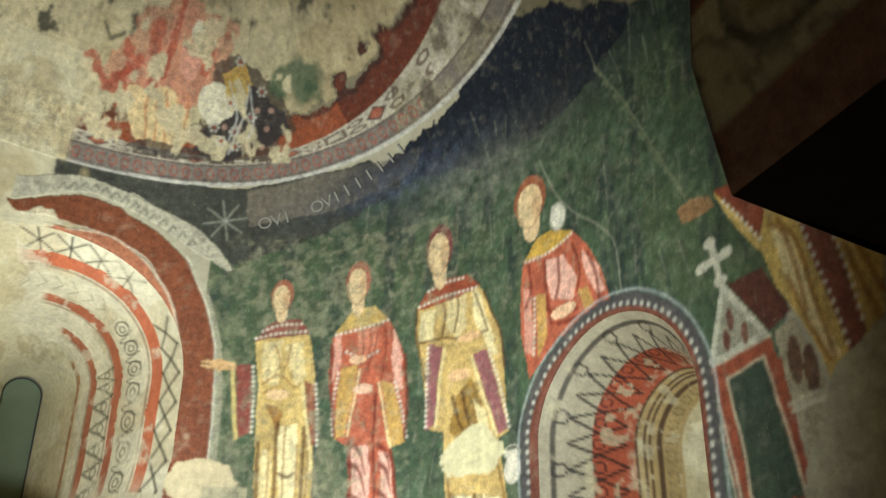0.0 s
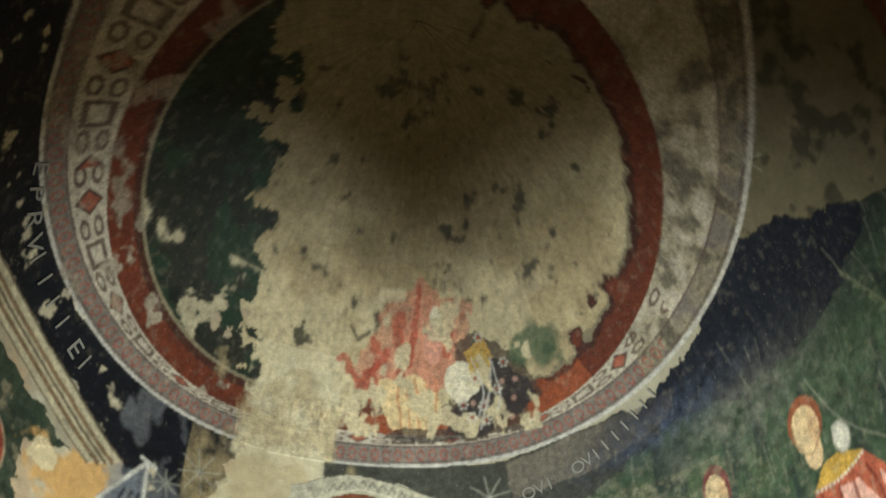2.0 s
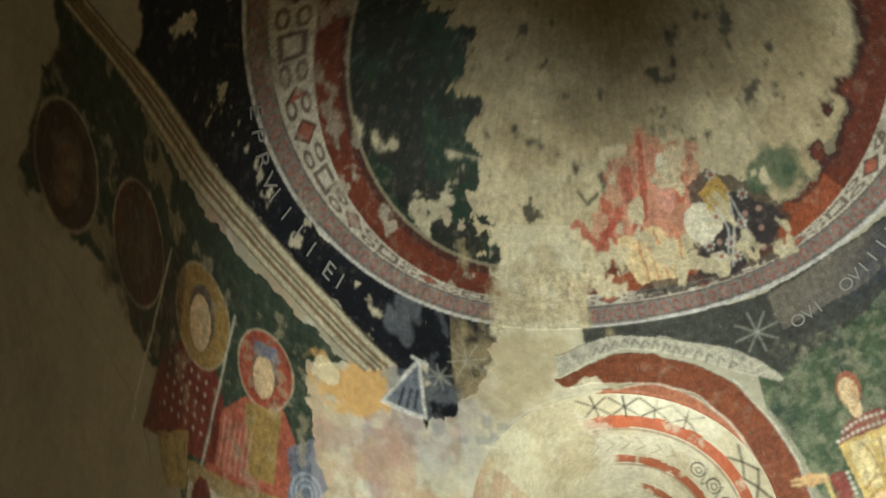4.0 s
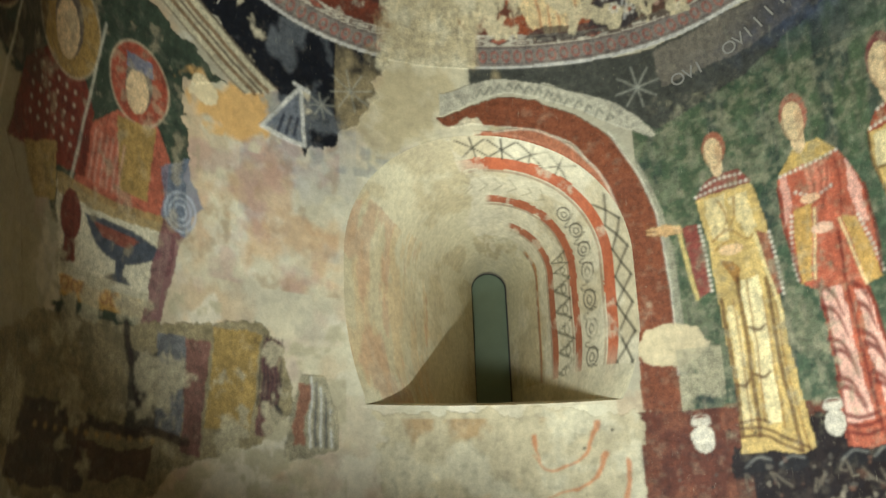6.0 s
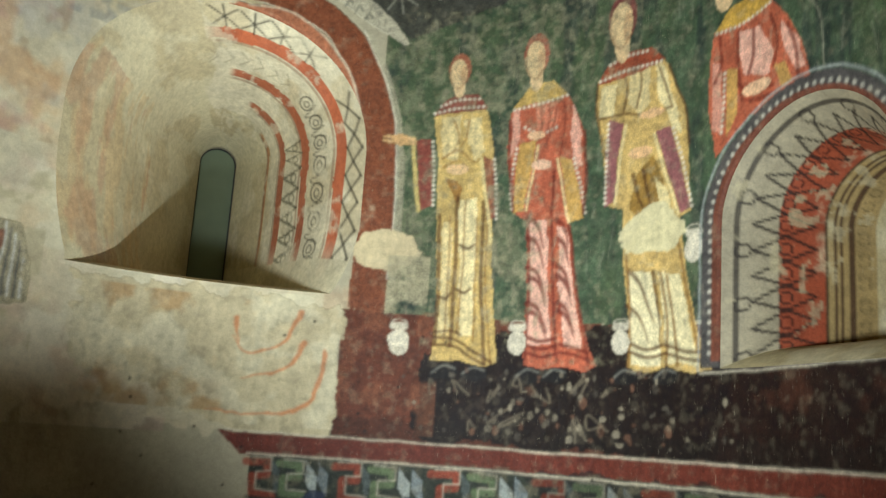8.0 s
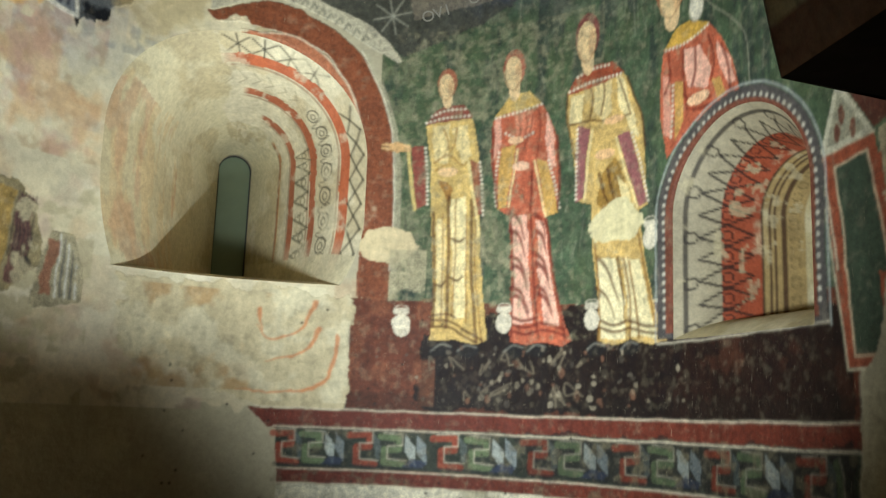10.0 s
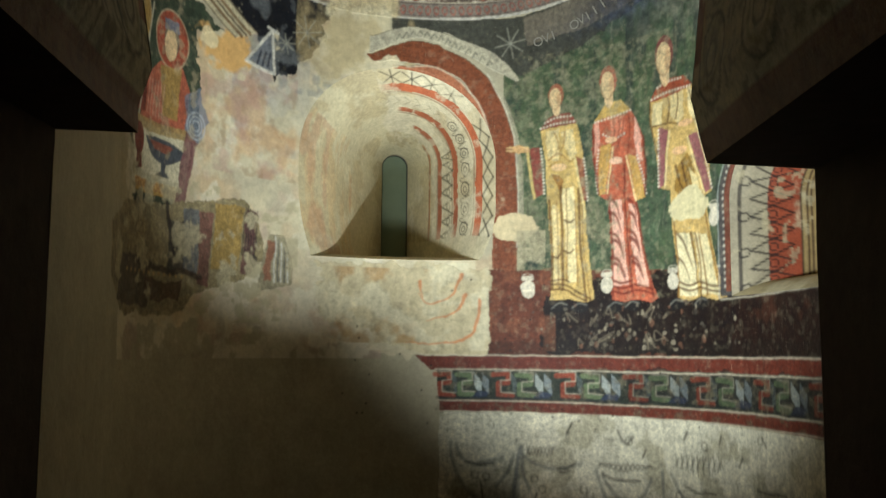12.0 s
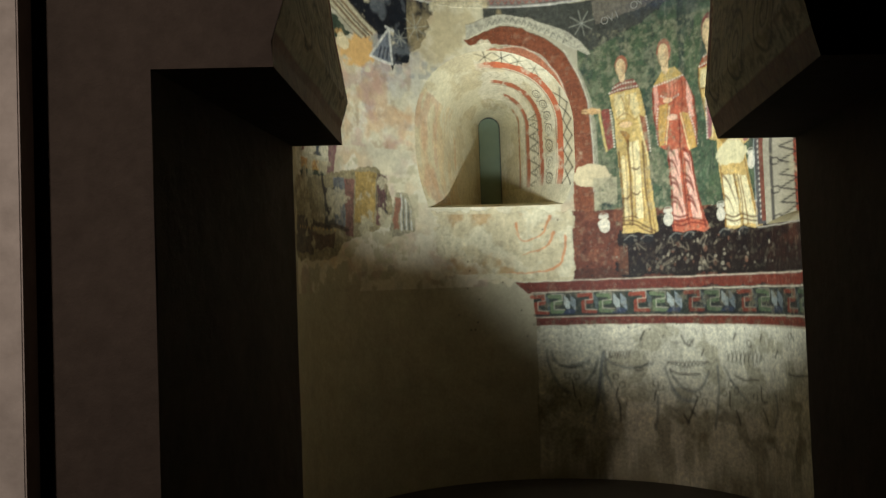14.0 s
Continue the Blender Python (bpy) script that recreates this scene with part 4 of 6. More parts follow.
wall.poly([(1.708, 3.039), (1.786, 3.037), (1.81, 2.893), (1.746, 2.855), (1.699, 2.903)], (232, 212, 156), 0.6, fig, 0.04, 0.16)
wall.poly([(1.718, 2.227), (1.825, 2.213), (1.87, 2.035), (1.882, 1.858), (1.755, 1.865), (1.743, 2.027)], (228, 214, 168), 0.95, fig, 0.03, 0.16)
wall.poly([(1.862, 2.207), (1.962, 2.192), (2.007, 2.002), (2.06, 1.857), (1.91, 1.866), (1.886, 2.034)], (224, 210, 162), 0.9, fig, 0.03, 0.16)
wall.poly([(1.743, 2.599), (1.831, 2.666), (1.877, 2.568), (1.89, 2.418), (1.814, 2.402), (1.722, 2.462)], (146, 106, 40), 0.9, fig, 0.03, 0.16)
wall.poly([(1.838, 2.578), (1.893, 2.522), (1.924, 2.411), (1.885, 2.399), (1.856, 2.467)], (228, 208, 150), 0.85, fig, 0.03, 0.16)
wall.poly([(1.614, 2.852), (1.681, 2.825), (1.663, 2.684), (1.649, 2.504), (1.609, 2.489), (1.605, 2.697)], (146, 84, 88), 1, fig, 0.012, 0.16)
wall.poly([(1.833, 2.766), (1.902, 2.772), (1.95, 2.634), (2.007, 2.438), (1.958, 2.421), (1.898, 2.584)], (146, 84, 88), 1, fig, 0.012, 0.16)
wall.dots(beads([(1.612, 2.834), (1.609, 2.674), (1.609, 2.489)], 0.022), 0.0075, (226, 214, 188), 0.85)
wall.dots(beads([(1.916, 2.759), (1.967, 2.609), (2.011, 2.433)], 0.022), 0.0075, (226, 214, 188), 0.85)
for pts in ([(1.69, 2.814), (1.673, 2.682), (1.653, 2.499)], [(1.828, 2.754), (1.876, 2.611), (1.948, 2.423)],):
    wall.line(curve(pts), 0.011, (232, 210, 150), 0.9, taper=False)
for pts in ([(1.57, 2.863), (1.673, 2.864), (1.756, 2.85)], [(1.765, 2.85), (1.844, 2.847), (1.906, 2.849)], [(1.66, 3.082), (1.694, 2.974), (1.679, 2.874)], [(1.74, 3.075), (1.758, 2.977), (1.738, 2.88)], [(1.828, 3.05), (1.88, 2.937), (1.907, 2.849)], [(1.557, 3.013), (1.56, 2.87), (1.605, 2.697)], [(1.891, 3.019), (1.966, 2.839), (1.993, 2.681)],):
    wall.line(curve(pts), 0.012, (84, 46, 16), 0.75, taper=False)
for pts in ([(1.727, 2.226), (1.78, 2.167), (1.835, 2.039), (1.847, 2.018)], [(1.728, 2.09), (1.78, 2.044), (1.828, 1.94)], [(1.839, 2.211), (1.861, 2.076), (1.878, 1.936)], [(1.731, 2.602), (1.763, 2.508), (1.815, 2.416)], [(1.78, 2.613), (1.802, 2.521), (1.825, 2.431)], [(1.836, 2.387), (1.817, 2.444), (1.881, 2.479)],):
    wall.line(curve(pts), 0.02, (84, 46, 16), 0.8, taper=True)
for pts in ([(1.942, 2.346), (1.984, 2.16), (2.046, 1.923)], [(1.898, 2.192), (1.932, 2.029), (1.959, 1.854)], [(1.712, 2.281), (1.74, 2.048), (1.74, 1.846)], [(1.87, 2.206), (1.904, 2.032), (1.908, 1.837)],):
    wall.line(curve(pts), 0.013, (130, 86, 34), 0.8, taper=False)
for pts in ([(1.742, 1.946), (1.818, 1.917), (1.888, 1.935)], [(1.742, 1.914), (1.821, 1.889), (1.895, 1.904)], [(1.897, 1.935), (1.985, 1.909), (2.067, 1.906)], [(1.903, 1.903), (1.992, 1.882), (2.087, 1.875)],):
    wall.line(curve(pts), 0.013, (84, 46, 16), 0.85, taper=False)
wall.blob(1.813, 2.843, 0.06, 0.018, (226, 176, 126), 1, fig, 0, 0)
wall.blob(1.765, 2.692, 0.055, 0.024, (226, 176, 126), 1, fig, 0, 0)
wall.poly([(1.557, 3.013), (1.6, 3.085), (1.675, 3.125), (1.807, 3.117), (1.868, 3.049), (1.756, 3.028), (1.644, 3.012)], (150, 60, 42), 1, fig, 0.012, 0.16)
wall.dots(beads([(1.568, 3.024), (1.683, 3.047), (1.857, 3.049)], 0.022), 0.0075, (226, 214, 188), 0.85)
wall.dots(beads([(1.611, 3.088), (1.692, 3.11), (1.801, 3.108)], 0.022), 0.0075, (226, 214, 188), 0.85)
plain_head(1.662, 3.264, 0.058, 0.108, (120, 58, 58), fig)
# fourth figure: red robe, cut by the border of the small niche
fig = tag_of("painted_figure", "red-robed painted figure half hidden behind the niche border", "painted figure", "robed figures on the right wall")
wall.poly([(2.103, 3.085), (2.198, 3.122), (2.387, 3.11), (2.469, 3.011), (2.546, 2.86), (2.575, 2.744), (2.489, 2.723), (2.279, 2.721), (2.175, 2.642), (2.119, 2.602), (2.082, 2.797), (2.089, 2.969)], (182, 82, 62), 1, fig, 0.014, 0.3)
wall.poly([(2.221, 3.043), (2.327, 3.041), (2.4, 2.918), (2.366, 2.838), (2.25, 2.878)], (236, 176, 156), 0.85, fig, 0.04, 0.16)
wall.poly([(2.436, 3.016), (2.509, 2.911), (2.55, 2.806), (2.498, 2.808), (2.449, 2.917)], (236, 176, 156), 0.8, fig, 0.03, 0.16)
wall.poly([(2.104, 2.965), (2.144, 2.951), (2.143, 2.687), (2.108, 2.696)], (236, 176, 156), 0.5, fig, 0.03, 0.16)
wall.poly([(2.167, 2.921), (2.219, 2.907), (2.215, 2.74), (2.165, 2.663)], (196, 150, 78), 0.9, fig, 0.012, 0.16)
wall.poly([(2.395, 2.864), (2.449, 2.862), (2.484, 2.777), (2.435, 2.768)], (196, 150, 78), 0.9, fig, 0.012, 0.16)
wall.dots(beads([(2.157, 2.909), (2.152, 2.796), (2.141, 2.669)], 0.022), 0.0075, (226, 214, 188), 0.85)
for pts in ([(2.133, 3.054), (2.144, 2.951), (2.111, 2.884)], [(2.221, 3.043), (2.224, 2.925), (2.234, 2.808)], [(2.299, 3.033), (2.299, 2.937), (2.273, 2.87)], [(2.382, 3.057), (2.418, 2.948), (2.395, 2.864)], [(2.467, 2.984), (2.505, 2.876), (2.512, 2.784)], [(2.22, 2.85), (2.285, 2.81), (2.389, 2.793)], [(2.238, 2.788), (2.308, 2.766), (2.413, 2.763)],):
    wall.line(curve(pts), 0.016, (112, 26, 24), 0.75, taper=False)
wall.blob(2.311, 2.811, 0.07, 0.026, (228, 178, 140), 1, fig, 0, 0)
wall.poly([(2.108, 3.083), (2.184, 3.157), (2.259, 3.163), (2.393, 3.107), (2.329, 3.083), (2.222, 3.072)], (198, 152, 60), 1, fig, 0.012, 0.16)
wall.dots(beads([(2.118, 3.076), (2.233, 3.07), (2.392, 3.1)], 0.022), 0.0075, (226, 214, 188), 0.85)
plain_head(2.15, 3.325, 0.078, 0.105, (156, 84, 58), fig)
wall.blob(2.306, 3.208, 0.05, 0.06, (222, 214, 190), 0.95, None, 0.3, 0.3)
# rubbed paint round the first heads and between the robes
for box, level, a in (((0.7, 1.75, 2.95, 3.42), 0.5, 0.42), ((0.68, 0.9, 2.1, 2.75), 0.52, 0.5), ((1.08, 1.32, 2.02, 2.62), 0.5, 0.6), ((0.82, 2.2, 1.86, 3.3), 0.6, 0.45)):
    wall.wear(wall.cut(*box), (150, 144, 112), 30, int(box[0] * 100), level, a, 0.2)
# dark shoes under the hems
for x in (0.93, 1.06, 1.29, 1.41, 1.72, 1.9):
    wall.poly(curve([(x - 0.06, 1.8), (x - 0.03, 1.845), (x + 0.03, 1.855), (x + 0.065, 1.82), (x + 0.02, 1.79), (x - 0.06, 1.8)]), (26, 24, 24), 0.9, rough=0.02)
    wall.line(curve([(x - 0.045, 1.815), (x, 1.845), (x + 0.05, 1.835)]), 0.008, (128, 126, 116), 0.7)
rng = random.Random(12)
for k in range(120):
    x, y, r = rng.gauss(1.45, 0.36), rng.uniform(1.56, 1.84), rng.uniform(0.004, 0.014)
    wall.blob(x, y, r, r * rng.uniform(0.5, 1.6), rng.choice(((150, 138, 116), (96, 88, 76), (116, 78, 60))), rng.uniform(0.3, 0.8), None, 0.5)
for k in range(14):
    x, y = rng.gauss(1.45, 0.3), rng.uniform(1.6, 1.8)
    wall.line(curve([(x + rng.uniform(-0.05, 0.05), y + rng.uniform(-0.05, 0.05)) for _ in range(4)]), 0.008, (140, 126, 104), 0.5)
# halfway losses filled with plain plaster
repair = tag_of("plaster_repair", "smooth cream repair patch in the painted plaster")
wall.blob(0.64, 2.33, 0.14, 0.085, (204, 184, 142), 1, repair, 0.25)
wall.blob(1.83, 2.37, 0.145, 0.1, (210, 198, 152), 0.95, repair, 0.3)
wall.wear(wall.cut(0.66, 0.84, 2.05, 2.3), (170, 160, 126), 8, 120, 0.45, 0.8, 0.08)
for k, (x, y) in enumerate(((0.73, 1.94), (1.245, 1.95), (1.70, 1.95), (2.02, 2.28))):
    jar = tag_of("painted_jar", "small white painted jar with a looped handle", "painted jar", "painted jars by the figures")
    wall.blob(x, y, 0.042, 0.05, (206, 196, 172), 1, jar, 0.12 if k else 0.3)
    wall.line([(x - 0.024, y + 0.06), (x + 0.024, y + 0.06)], 0.03, (206, 196, 172), 0.9, jar)
    wall.ring(x, y + 0.075, 0.032, 0.008, (206, 196, 172), 0.8, 0.5)

# fifth figure at the wall's end: yellow robe with a broad wine-red stripe
fig = tag_of("painted_figure", "yellow-robed painted figure with its lower part lost", "painted figure", "robed figures on the right wall")
wall.poly([(3.091, 2.93), (3.24, 2.902), (3.377, 2.71), (3.616, 2.536), (3.566, 2.315), (3.506, 2.323), (3.44, 2.271), (3.392, 2.248), (3.379, 2.314), (3.337, 2.417), (3.273, 2.548), (3.242, 2.661), (3.177, 2.748), (3.132, 2.822)], (200, 164, 86), 1, fig, 0.012, 0.3)
wall.poly([(3.281, 2.732), (3.341, 2.691), (3.376, 2.536), (3.414, 2.353), (3.444, 2.294), (3.402, 2.294), (3.353, 2.425), (3.304, 2.578)], (232, 212, 156), 0.7, fig, 0.04, 0.16)
wall.poly([(3.377, 2.71), (3.473, 2.639), (3.502, 2.5), (3.521, 2.33), (3.464, 2.288), (3.434, 2.448), (3.4, 2.581)], (130, 66, 54), 1, fig, 0.012, 0.16)
wall.poly([(3.091, 2.93), (3.188, 2.928), (3.273, 2.781), (3.241, 2.706), (3.184, 2.791)], (136, 60, 44), 1, fig, 0.012, 0.16)
wall.dots(beads([(3.38, 2.702), (3.412, 2.563), (3.444, 2.431), (3.468, 2.287)], 0.03), 0.0075, (226, 214, 188), 0.85)
wall.dots(beads([(3.473, 2.635), (3.502, 2.5), (3.521, 2.342)], 0.03), 0.0075, (226, 214, 188), 0.85)
wall.dots(beads([(3.127, 2.877), (3.184, 2.794), (3.241, 2.702)], 0.026), 0.0075, (226, 214, 188), 0.85)
for pts in ([(3.281, 2.732), (3.324, 2.684), (3.348, 2.561), (3.358, 2.449)], [(3.307, 2.735), (3.364, 2.638), (3.391, 2.464), (3.417, 2.302)], [(3.504, 2.578), (3.537, 2.461), (3.567, 2.351)], [(3.534, 2.578), (3.57, 2.486), (3.586, 2.417)], [(3.316, 2.56), (3.353, 2.425), (3.402, 2.294)],):
    wall.line(curve(pts), 0.016, (150, 96, 36), 0.8, taper=False)
wall.poly([(2.929, 2.941), (3.001, 2.949), (3.07, 2.924), (3.093, 2.88), (3.0, 2.874), (2.948, 2.881)], (150, 108, 70), 0.95, fig, 0.01, 0.16)
# the flowering rod in its hand
wall.line(curve([(2.98, 2.95), (2.887, 3.155), (2.771, 3.389), (2.593, 3.723)]), 0.009, (128, 128, 98), 0.6, taper=False)
for pts in ([(2.973, 2.971), (3.004, 2.983)], [(2.957, 3.001), (2.931, 3.042)], [(2.94, 3.033), (2.972, 3.045)], [(2.924, 3.065), (2.897, 3.107)], [(2.907, 3.097), (2.94, 3.109)], [(2.889, 3.131), (2.862, 3.175)], [(2.872, 3.164), (2.906, 3.175)], [(2.853, 3.199), (2.826, 3.244)], [(2.836, 3.233), (2.871, 3.244)], [(2.816, 3.27), (2.788, 3.316)], [(2.798, 3.306), (2.833, 3.316)], [(2.778, 3.343), (2.748, 3.392)], [(2.759, 3.38), (2.795, 3.391)], [(2.739, 3.419), (2.707, 3.47)], [(2.719, 3.458), (2.757, 3.467)], [(2.697, 3.498), (2.666, 3.55)], [(2.676, 3.539), (2.716, 3.547)], [(2.657, 3.578), (2.627, 3.63)], [(2.637, 3.618), (2.679, 3.626)], [(2.619, 3.658), (2.591, 3.708)],):
    wall.line(curve(pts), 0.012, (116, 124, 90), 0.45, taper=False)
# church front with gable, cross and red door frame
church = tag_of("painted_church_front", "painted church front with gable, cross and red door frame", "painted church")
wall.poly([(3.0, 2.3), (3.26, 2.35), (3.3, 1.7), (3.08, 1.7)], (146, 64, 46), 1, church, 0.008)
wall.poly([(3.06, 2.3), (3.2, 2.32), (3.24, 1.74), (3.11, 1.74)], (56, 70, 54), 1, church, 0.008)
wall.line([(3.06, 2.3), (3.11, 1.735), (3.24, 1.735)], 0.009, (206, 184, 150), 0.8)
wall.line([(2.99, 2.3), (3.08, 1.695), (3.28, 1.695)], 0.009, (200, 190, 160), 0.8)
wall.poly([(2.991, 2.393), (3.227, 2.416), (3.288, 2.024), (3.285, 1.973), (3.05, 2.013), (3.034, 2.123)], (146, 64, 46), 1, church, 0.008, 0.16)
wall.poly([(3.053, 2.344), (3.193, 2.364), (3.264, 1.976), (3.083, 2.007)], (56, 70, 54), 1, church, 0.008, 0.16)
for pts in ([(3.053, 2.344), (3.076, 2.165), (3.083, 2.007)],):
    wall.line(curve(pts), 0.009, (206, 184, 150), 0.8, taper=False)
for pts in ([(3.053, 2.344), (3.193, 2.364)],):
    wall.line(curve(pts), 0.008, (206, 184, 150), 0.8, taper=False)
for pts in ([(3.193, 2.364), (3.238, 2.153), (3.264, 1.976)],):
    wall.line(curve(pts), 0.009, (206, 184, 150), 0.8, taper=False)
for pts in ([(2.991, 2.393), (3.034, 2.123), (3.05, 2.013)], [(2.991, 2.393), (3.227, 2.416)],):
    wall.line(curve(pts), 0.009, (200, 190, 160), 0.8, taper=False)
wall.poly([(3.079, 2.637), (3.227, 2.419), (2.986, 2.394)], (190, 184, 158), 1, church, 0.006, 0.16)
wall.poly([(3.08, 2.592), (3.193, 2.436), (3.021, 2.416)], (150, 146, 122), 1, church, 0.006, 0.16)
wall.blob(3.091, 2.508, 0.014, 0.034, (104, 54, 44), 0.95, None, 0, 0)
wall.blob(3.068, 2.454, 0.014, 0.034, (104, 54, 44), 0.95, None, 0, 0)
wall.blob(3.14, 2.453, 0.014, 0.034, (104, 54, 44), 0.95, None, 0, 0)
wall.poly([(3.098, 2.615), (3.234, 2.62), (3.307, 2.467), (3.225, 2.428)], (92, 44, 38), 0.95, church, 0.012, 0.16)
wall.poly([(3.241, 2.423), (3.313, 2.439), (3.377, 2.24), (3.371, 2.218), (3.269, 2.214)], (166, 152, 120), 1, church, 0.012, 0.16)
wall.blob(3.295, 2.327, 0.022, 0.07, (96, 58, 44), 0.9, None, 0, 0)
wall.blob(3.341, 2.288, 0.022, 0.07, (96, 58, 44), 0.9, None, 0, 0)
for pts in ([(3.257, 2.217), (3.314, 2.227), (3.374, 2.226)], [(3.265, 2.196), (3.317, 2.205), (3.375, 2.207)],):
    wall.line(curve(pts), 0.012, (196, 184, 152), 0.9, taper=False)
wall.poly([(3.277, 2.193), (3.353, 2.198), (3.352, 2.092), (3.285, 2.083)], (156, 146, 116), 0.9, church, 0.012, 0.16)
wall.poly([(3.285, 2.083), (3.358, 2.081), (3.351, 1.978), (3.296, 1.988)], (140, 70, 50), 0.9, church, 0.012, 0.16)
for pts in ([(3.073, 2.637), (3.056, 2.762)], [(3.012, 2.706), (3.107, 2.711)],):
    wall.line(curve(pts), 0.024, (196, 190, 164), 0.95, taper=False)
wall.blob(3.05, 2.769, 0.026, 0.018, (196, 190, 164), 0.9, None, 0, 0)
wall.blob(3.007, 2.702, 0.026, 0.018, (196, 190, 164), 0.9, None, 0, 0)
wall.blob(3.111, 2.715, 0.026, 0.018, (196, 190, 164), 0.9, None, 0, 0)
wall.blob(3.075, 2.636, 0.026, 0.018, (196, 190, 164), 0.9, None, 0, 0)
bare_r = tag_of("bare_plaster", "plain grey-beige repair plaster at the end of the wall")
wall.poly([(3.14, 0.0), (3.12, 1.1), (3.13, 1.66), (3.2, 1.74), (3.26, 2.0), (3.3, 2.1), (3.42, 2.28), (3.56, 2.34), (3.7, 2.42), (4.2, 2.4), (4.2, 0.0)], (168, 158, 130), 1, bare_r, 0.05)
# long crack beside the fourth figure
wall.line(curve([(2.216, 3.493), (2.29, 3.319), (2.394, 3.189), (2.524, 3.072), (2.618, 2.957), (2.635, 2.774)]), 0.0065, (164, 162, 136), 0.6, taper=False)
rng = random.Random(8)
for k in range(120):
    x, y, l = rng.uniform(0.7, 3.1), rng.uniform(2.1, 3.9), rng.uniform(0.03, 0.16)
    if rng.random() < 0.6 and 2.1 < x:
        x = rng.uniform(2.2, 3.0)
    wall.line([(x, y), (x + l * 0.3 * rng.uniform(-1, 1), y - l)], 0.0068, (150, 150, 126), rng.uniform(0.12, 0.4))

# beaded border round the right niche
bead = tag_of("niche_border", "dark beaded border and red band round the small niche")
cx, half, foot, spring, rise = NICHE_R
wall.poly(arch_line(cx - 0.01, half + 0.13, foot - 0.05, spring, rise + 0.12), (78, 74, 72), 1, bead, 0.01)
wall.poly(arch_line(cx - 0.01, half + 0.085, foot - 0.03, spring, rise + 0.075), (112, 58, 46), 1, bead, 0.01)
ring = arch_line(cx - 0.01, half + 0.095, foot, spring, rise + 0.085, 400)
step = np.cumsum([0] + [math.dist(a, b) for a, b in zip(ring, ring[1:])])
wall.dots([(np.interp(q, step, [p[0] for p in ring]), np.interp(q, step, [p[1] for p in ring])) for q in np.arange(0, step[-1], 0.036)], 0.0088, (196, 190, 172), 0.85)
wall.line(arch_line(cx - 0.01, half + 0.14, foot - 0.06, spring, rise + 0.13), 0.009, (160, 166, 160), 0.8)
wall.line([(cx - 0.48, foot - 0.07), (cx + 0.46, foot - 0.05)], 0.009, (190, 180, 158), 0.8)
wall.poly(arch_line(cx, half + 0.02, foot - 0.01, spring, rise + 0.02), (176, 160, 138), 0.8, bead, 0.02)

# ---- left wall: banquet scene of haloed busts, as plain shapes ----
scene_l = tag_of("left_fresco", "green-grounded fresco fragment with a cloth-covered table")
wall.poly([(-3.3, 2.95), (-3.03, 2.94), (-2.78, 2.98), (-2.57, 2.9), (-2.36, 2.88), (-2.2, 2.72), (-2.12, 2.46), (-2.08, 2.2), (-1.64, 2.24), (-1.52, 2.66), (-1.5, 2.95), (-1.55, 3.3), (-1.3, 3.35), (-1.7, 3.52), (-2.3, 3.62), (-3.3, 3.6)], (54, 66, 50), 1, scene_l, 0.13, 0.4)
wall.wear(wall.cut(-3.3, -2.0, 2.9, 3.6), (150, 138, 108), 8, 131, 0.58, 0.8, 0.05)
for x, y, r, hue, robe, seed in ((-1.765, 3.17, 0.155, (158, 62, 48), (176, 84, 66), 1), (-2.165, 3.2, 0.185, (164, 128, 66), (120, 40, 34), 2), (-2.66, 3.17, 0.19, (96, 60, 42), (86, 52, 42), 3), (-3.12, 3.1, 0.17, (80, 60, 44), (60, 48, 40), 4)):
    saint = tag_of("painted_bust", ("painted bust with a red halo and grey crown", "painted bust with an ochre halo and dotted red robe", "dark-toned painted bust with a brown halo", "very dark painted bust with a dark brown halo")[seed - 1], "painted bust", "haloed busts on the left wall")
    if seed < 3:
        wall.poly([(x - 0.24, y - 0.26), (x - 0.1, y - 0.14), (x + 0.1, y - 0.12), (x + 0.18, y - 0.24), (x + 0.16, y - 0.48), (x - 0.3, y - 0.52)], robe, 1, saint, 0.02, 0.3)
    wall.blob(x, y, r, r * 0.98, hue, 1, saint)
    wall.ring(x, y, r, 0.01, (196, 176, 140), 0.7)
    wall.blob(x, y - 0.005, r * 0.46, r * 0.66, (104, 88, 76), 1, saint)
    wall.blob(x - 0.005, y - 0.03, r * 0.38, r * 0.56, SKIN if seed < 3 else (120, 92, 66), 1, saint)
    if seed == 1:
        wall.poly([(x - 0.07, y + 0.04), (x - 0.075, y + 0.1), (x + 0.06, y + 0.11), (x + 0.07, y + 0.05)], (120, 120, 132), 1, saint, 0.01)
        wall.poly([(x - 0.1, y - 0.16), (x + 0.1, y - 0.14), (x + 0.08, y - 0.42), (x - 0.06, y - 0.42)], (158, 126, 66), 0.95, saint, 0.02)
        for k in range(6):
            wall.line([(x - 0.2 + 0.03 * k, y - 0.26), (x - 0.22 + 0.03 * k, y - 0.44)], 0.012, (206, 150, 128), 0.6)
    if seed == 2:
        wall.dots([(x - 0.18 + 0.05 * (k % 6), y - 0.22 - 0.045 * (k // 6)) for k in range(30)], 0.008, (206, 190, 160), 0.8)
        wall.poly([(x - 0.2, y - 0.5), (x, y - 0.42), (x + 0.02, y - 0.6), (x - 0.1, y - 0.62)], (176, 146, 84), 0.9, saint, 0.03)
# darker brown patches over the two left busts
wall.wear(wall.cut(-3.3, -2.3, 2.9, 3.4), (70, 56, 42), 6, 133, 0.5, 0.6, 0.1)
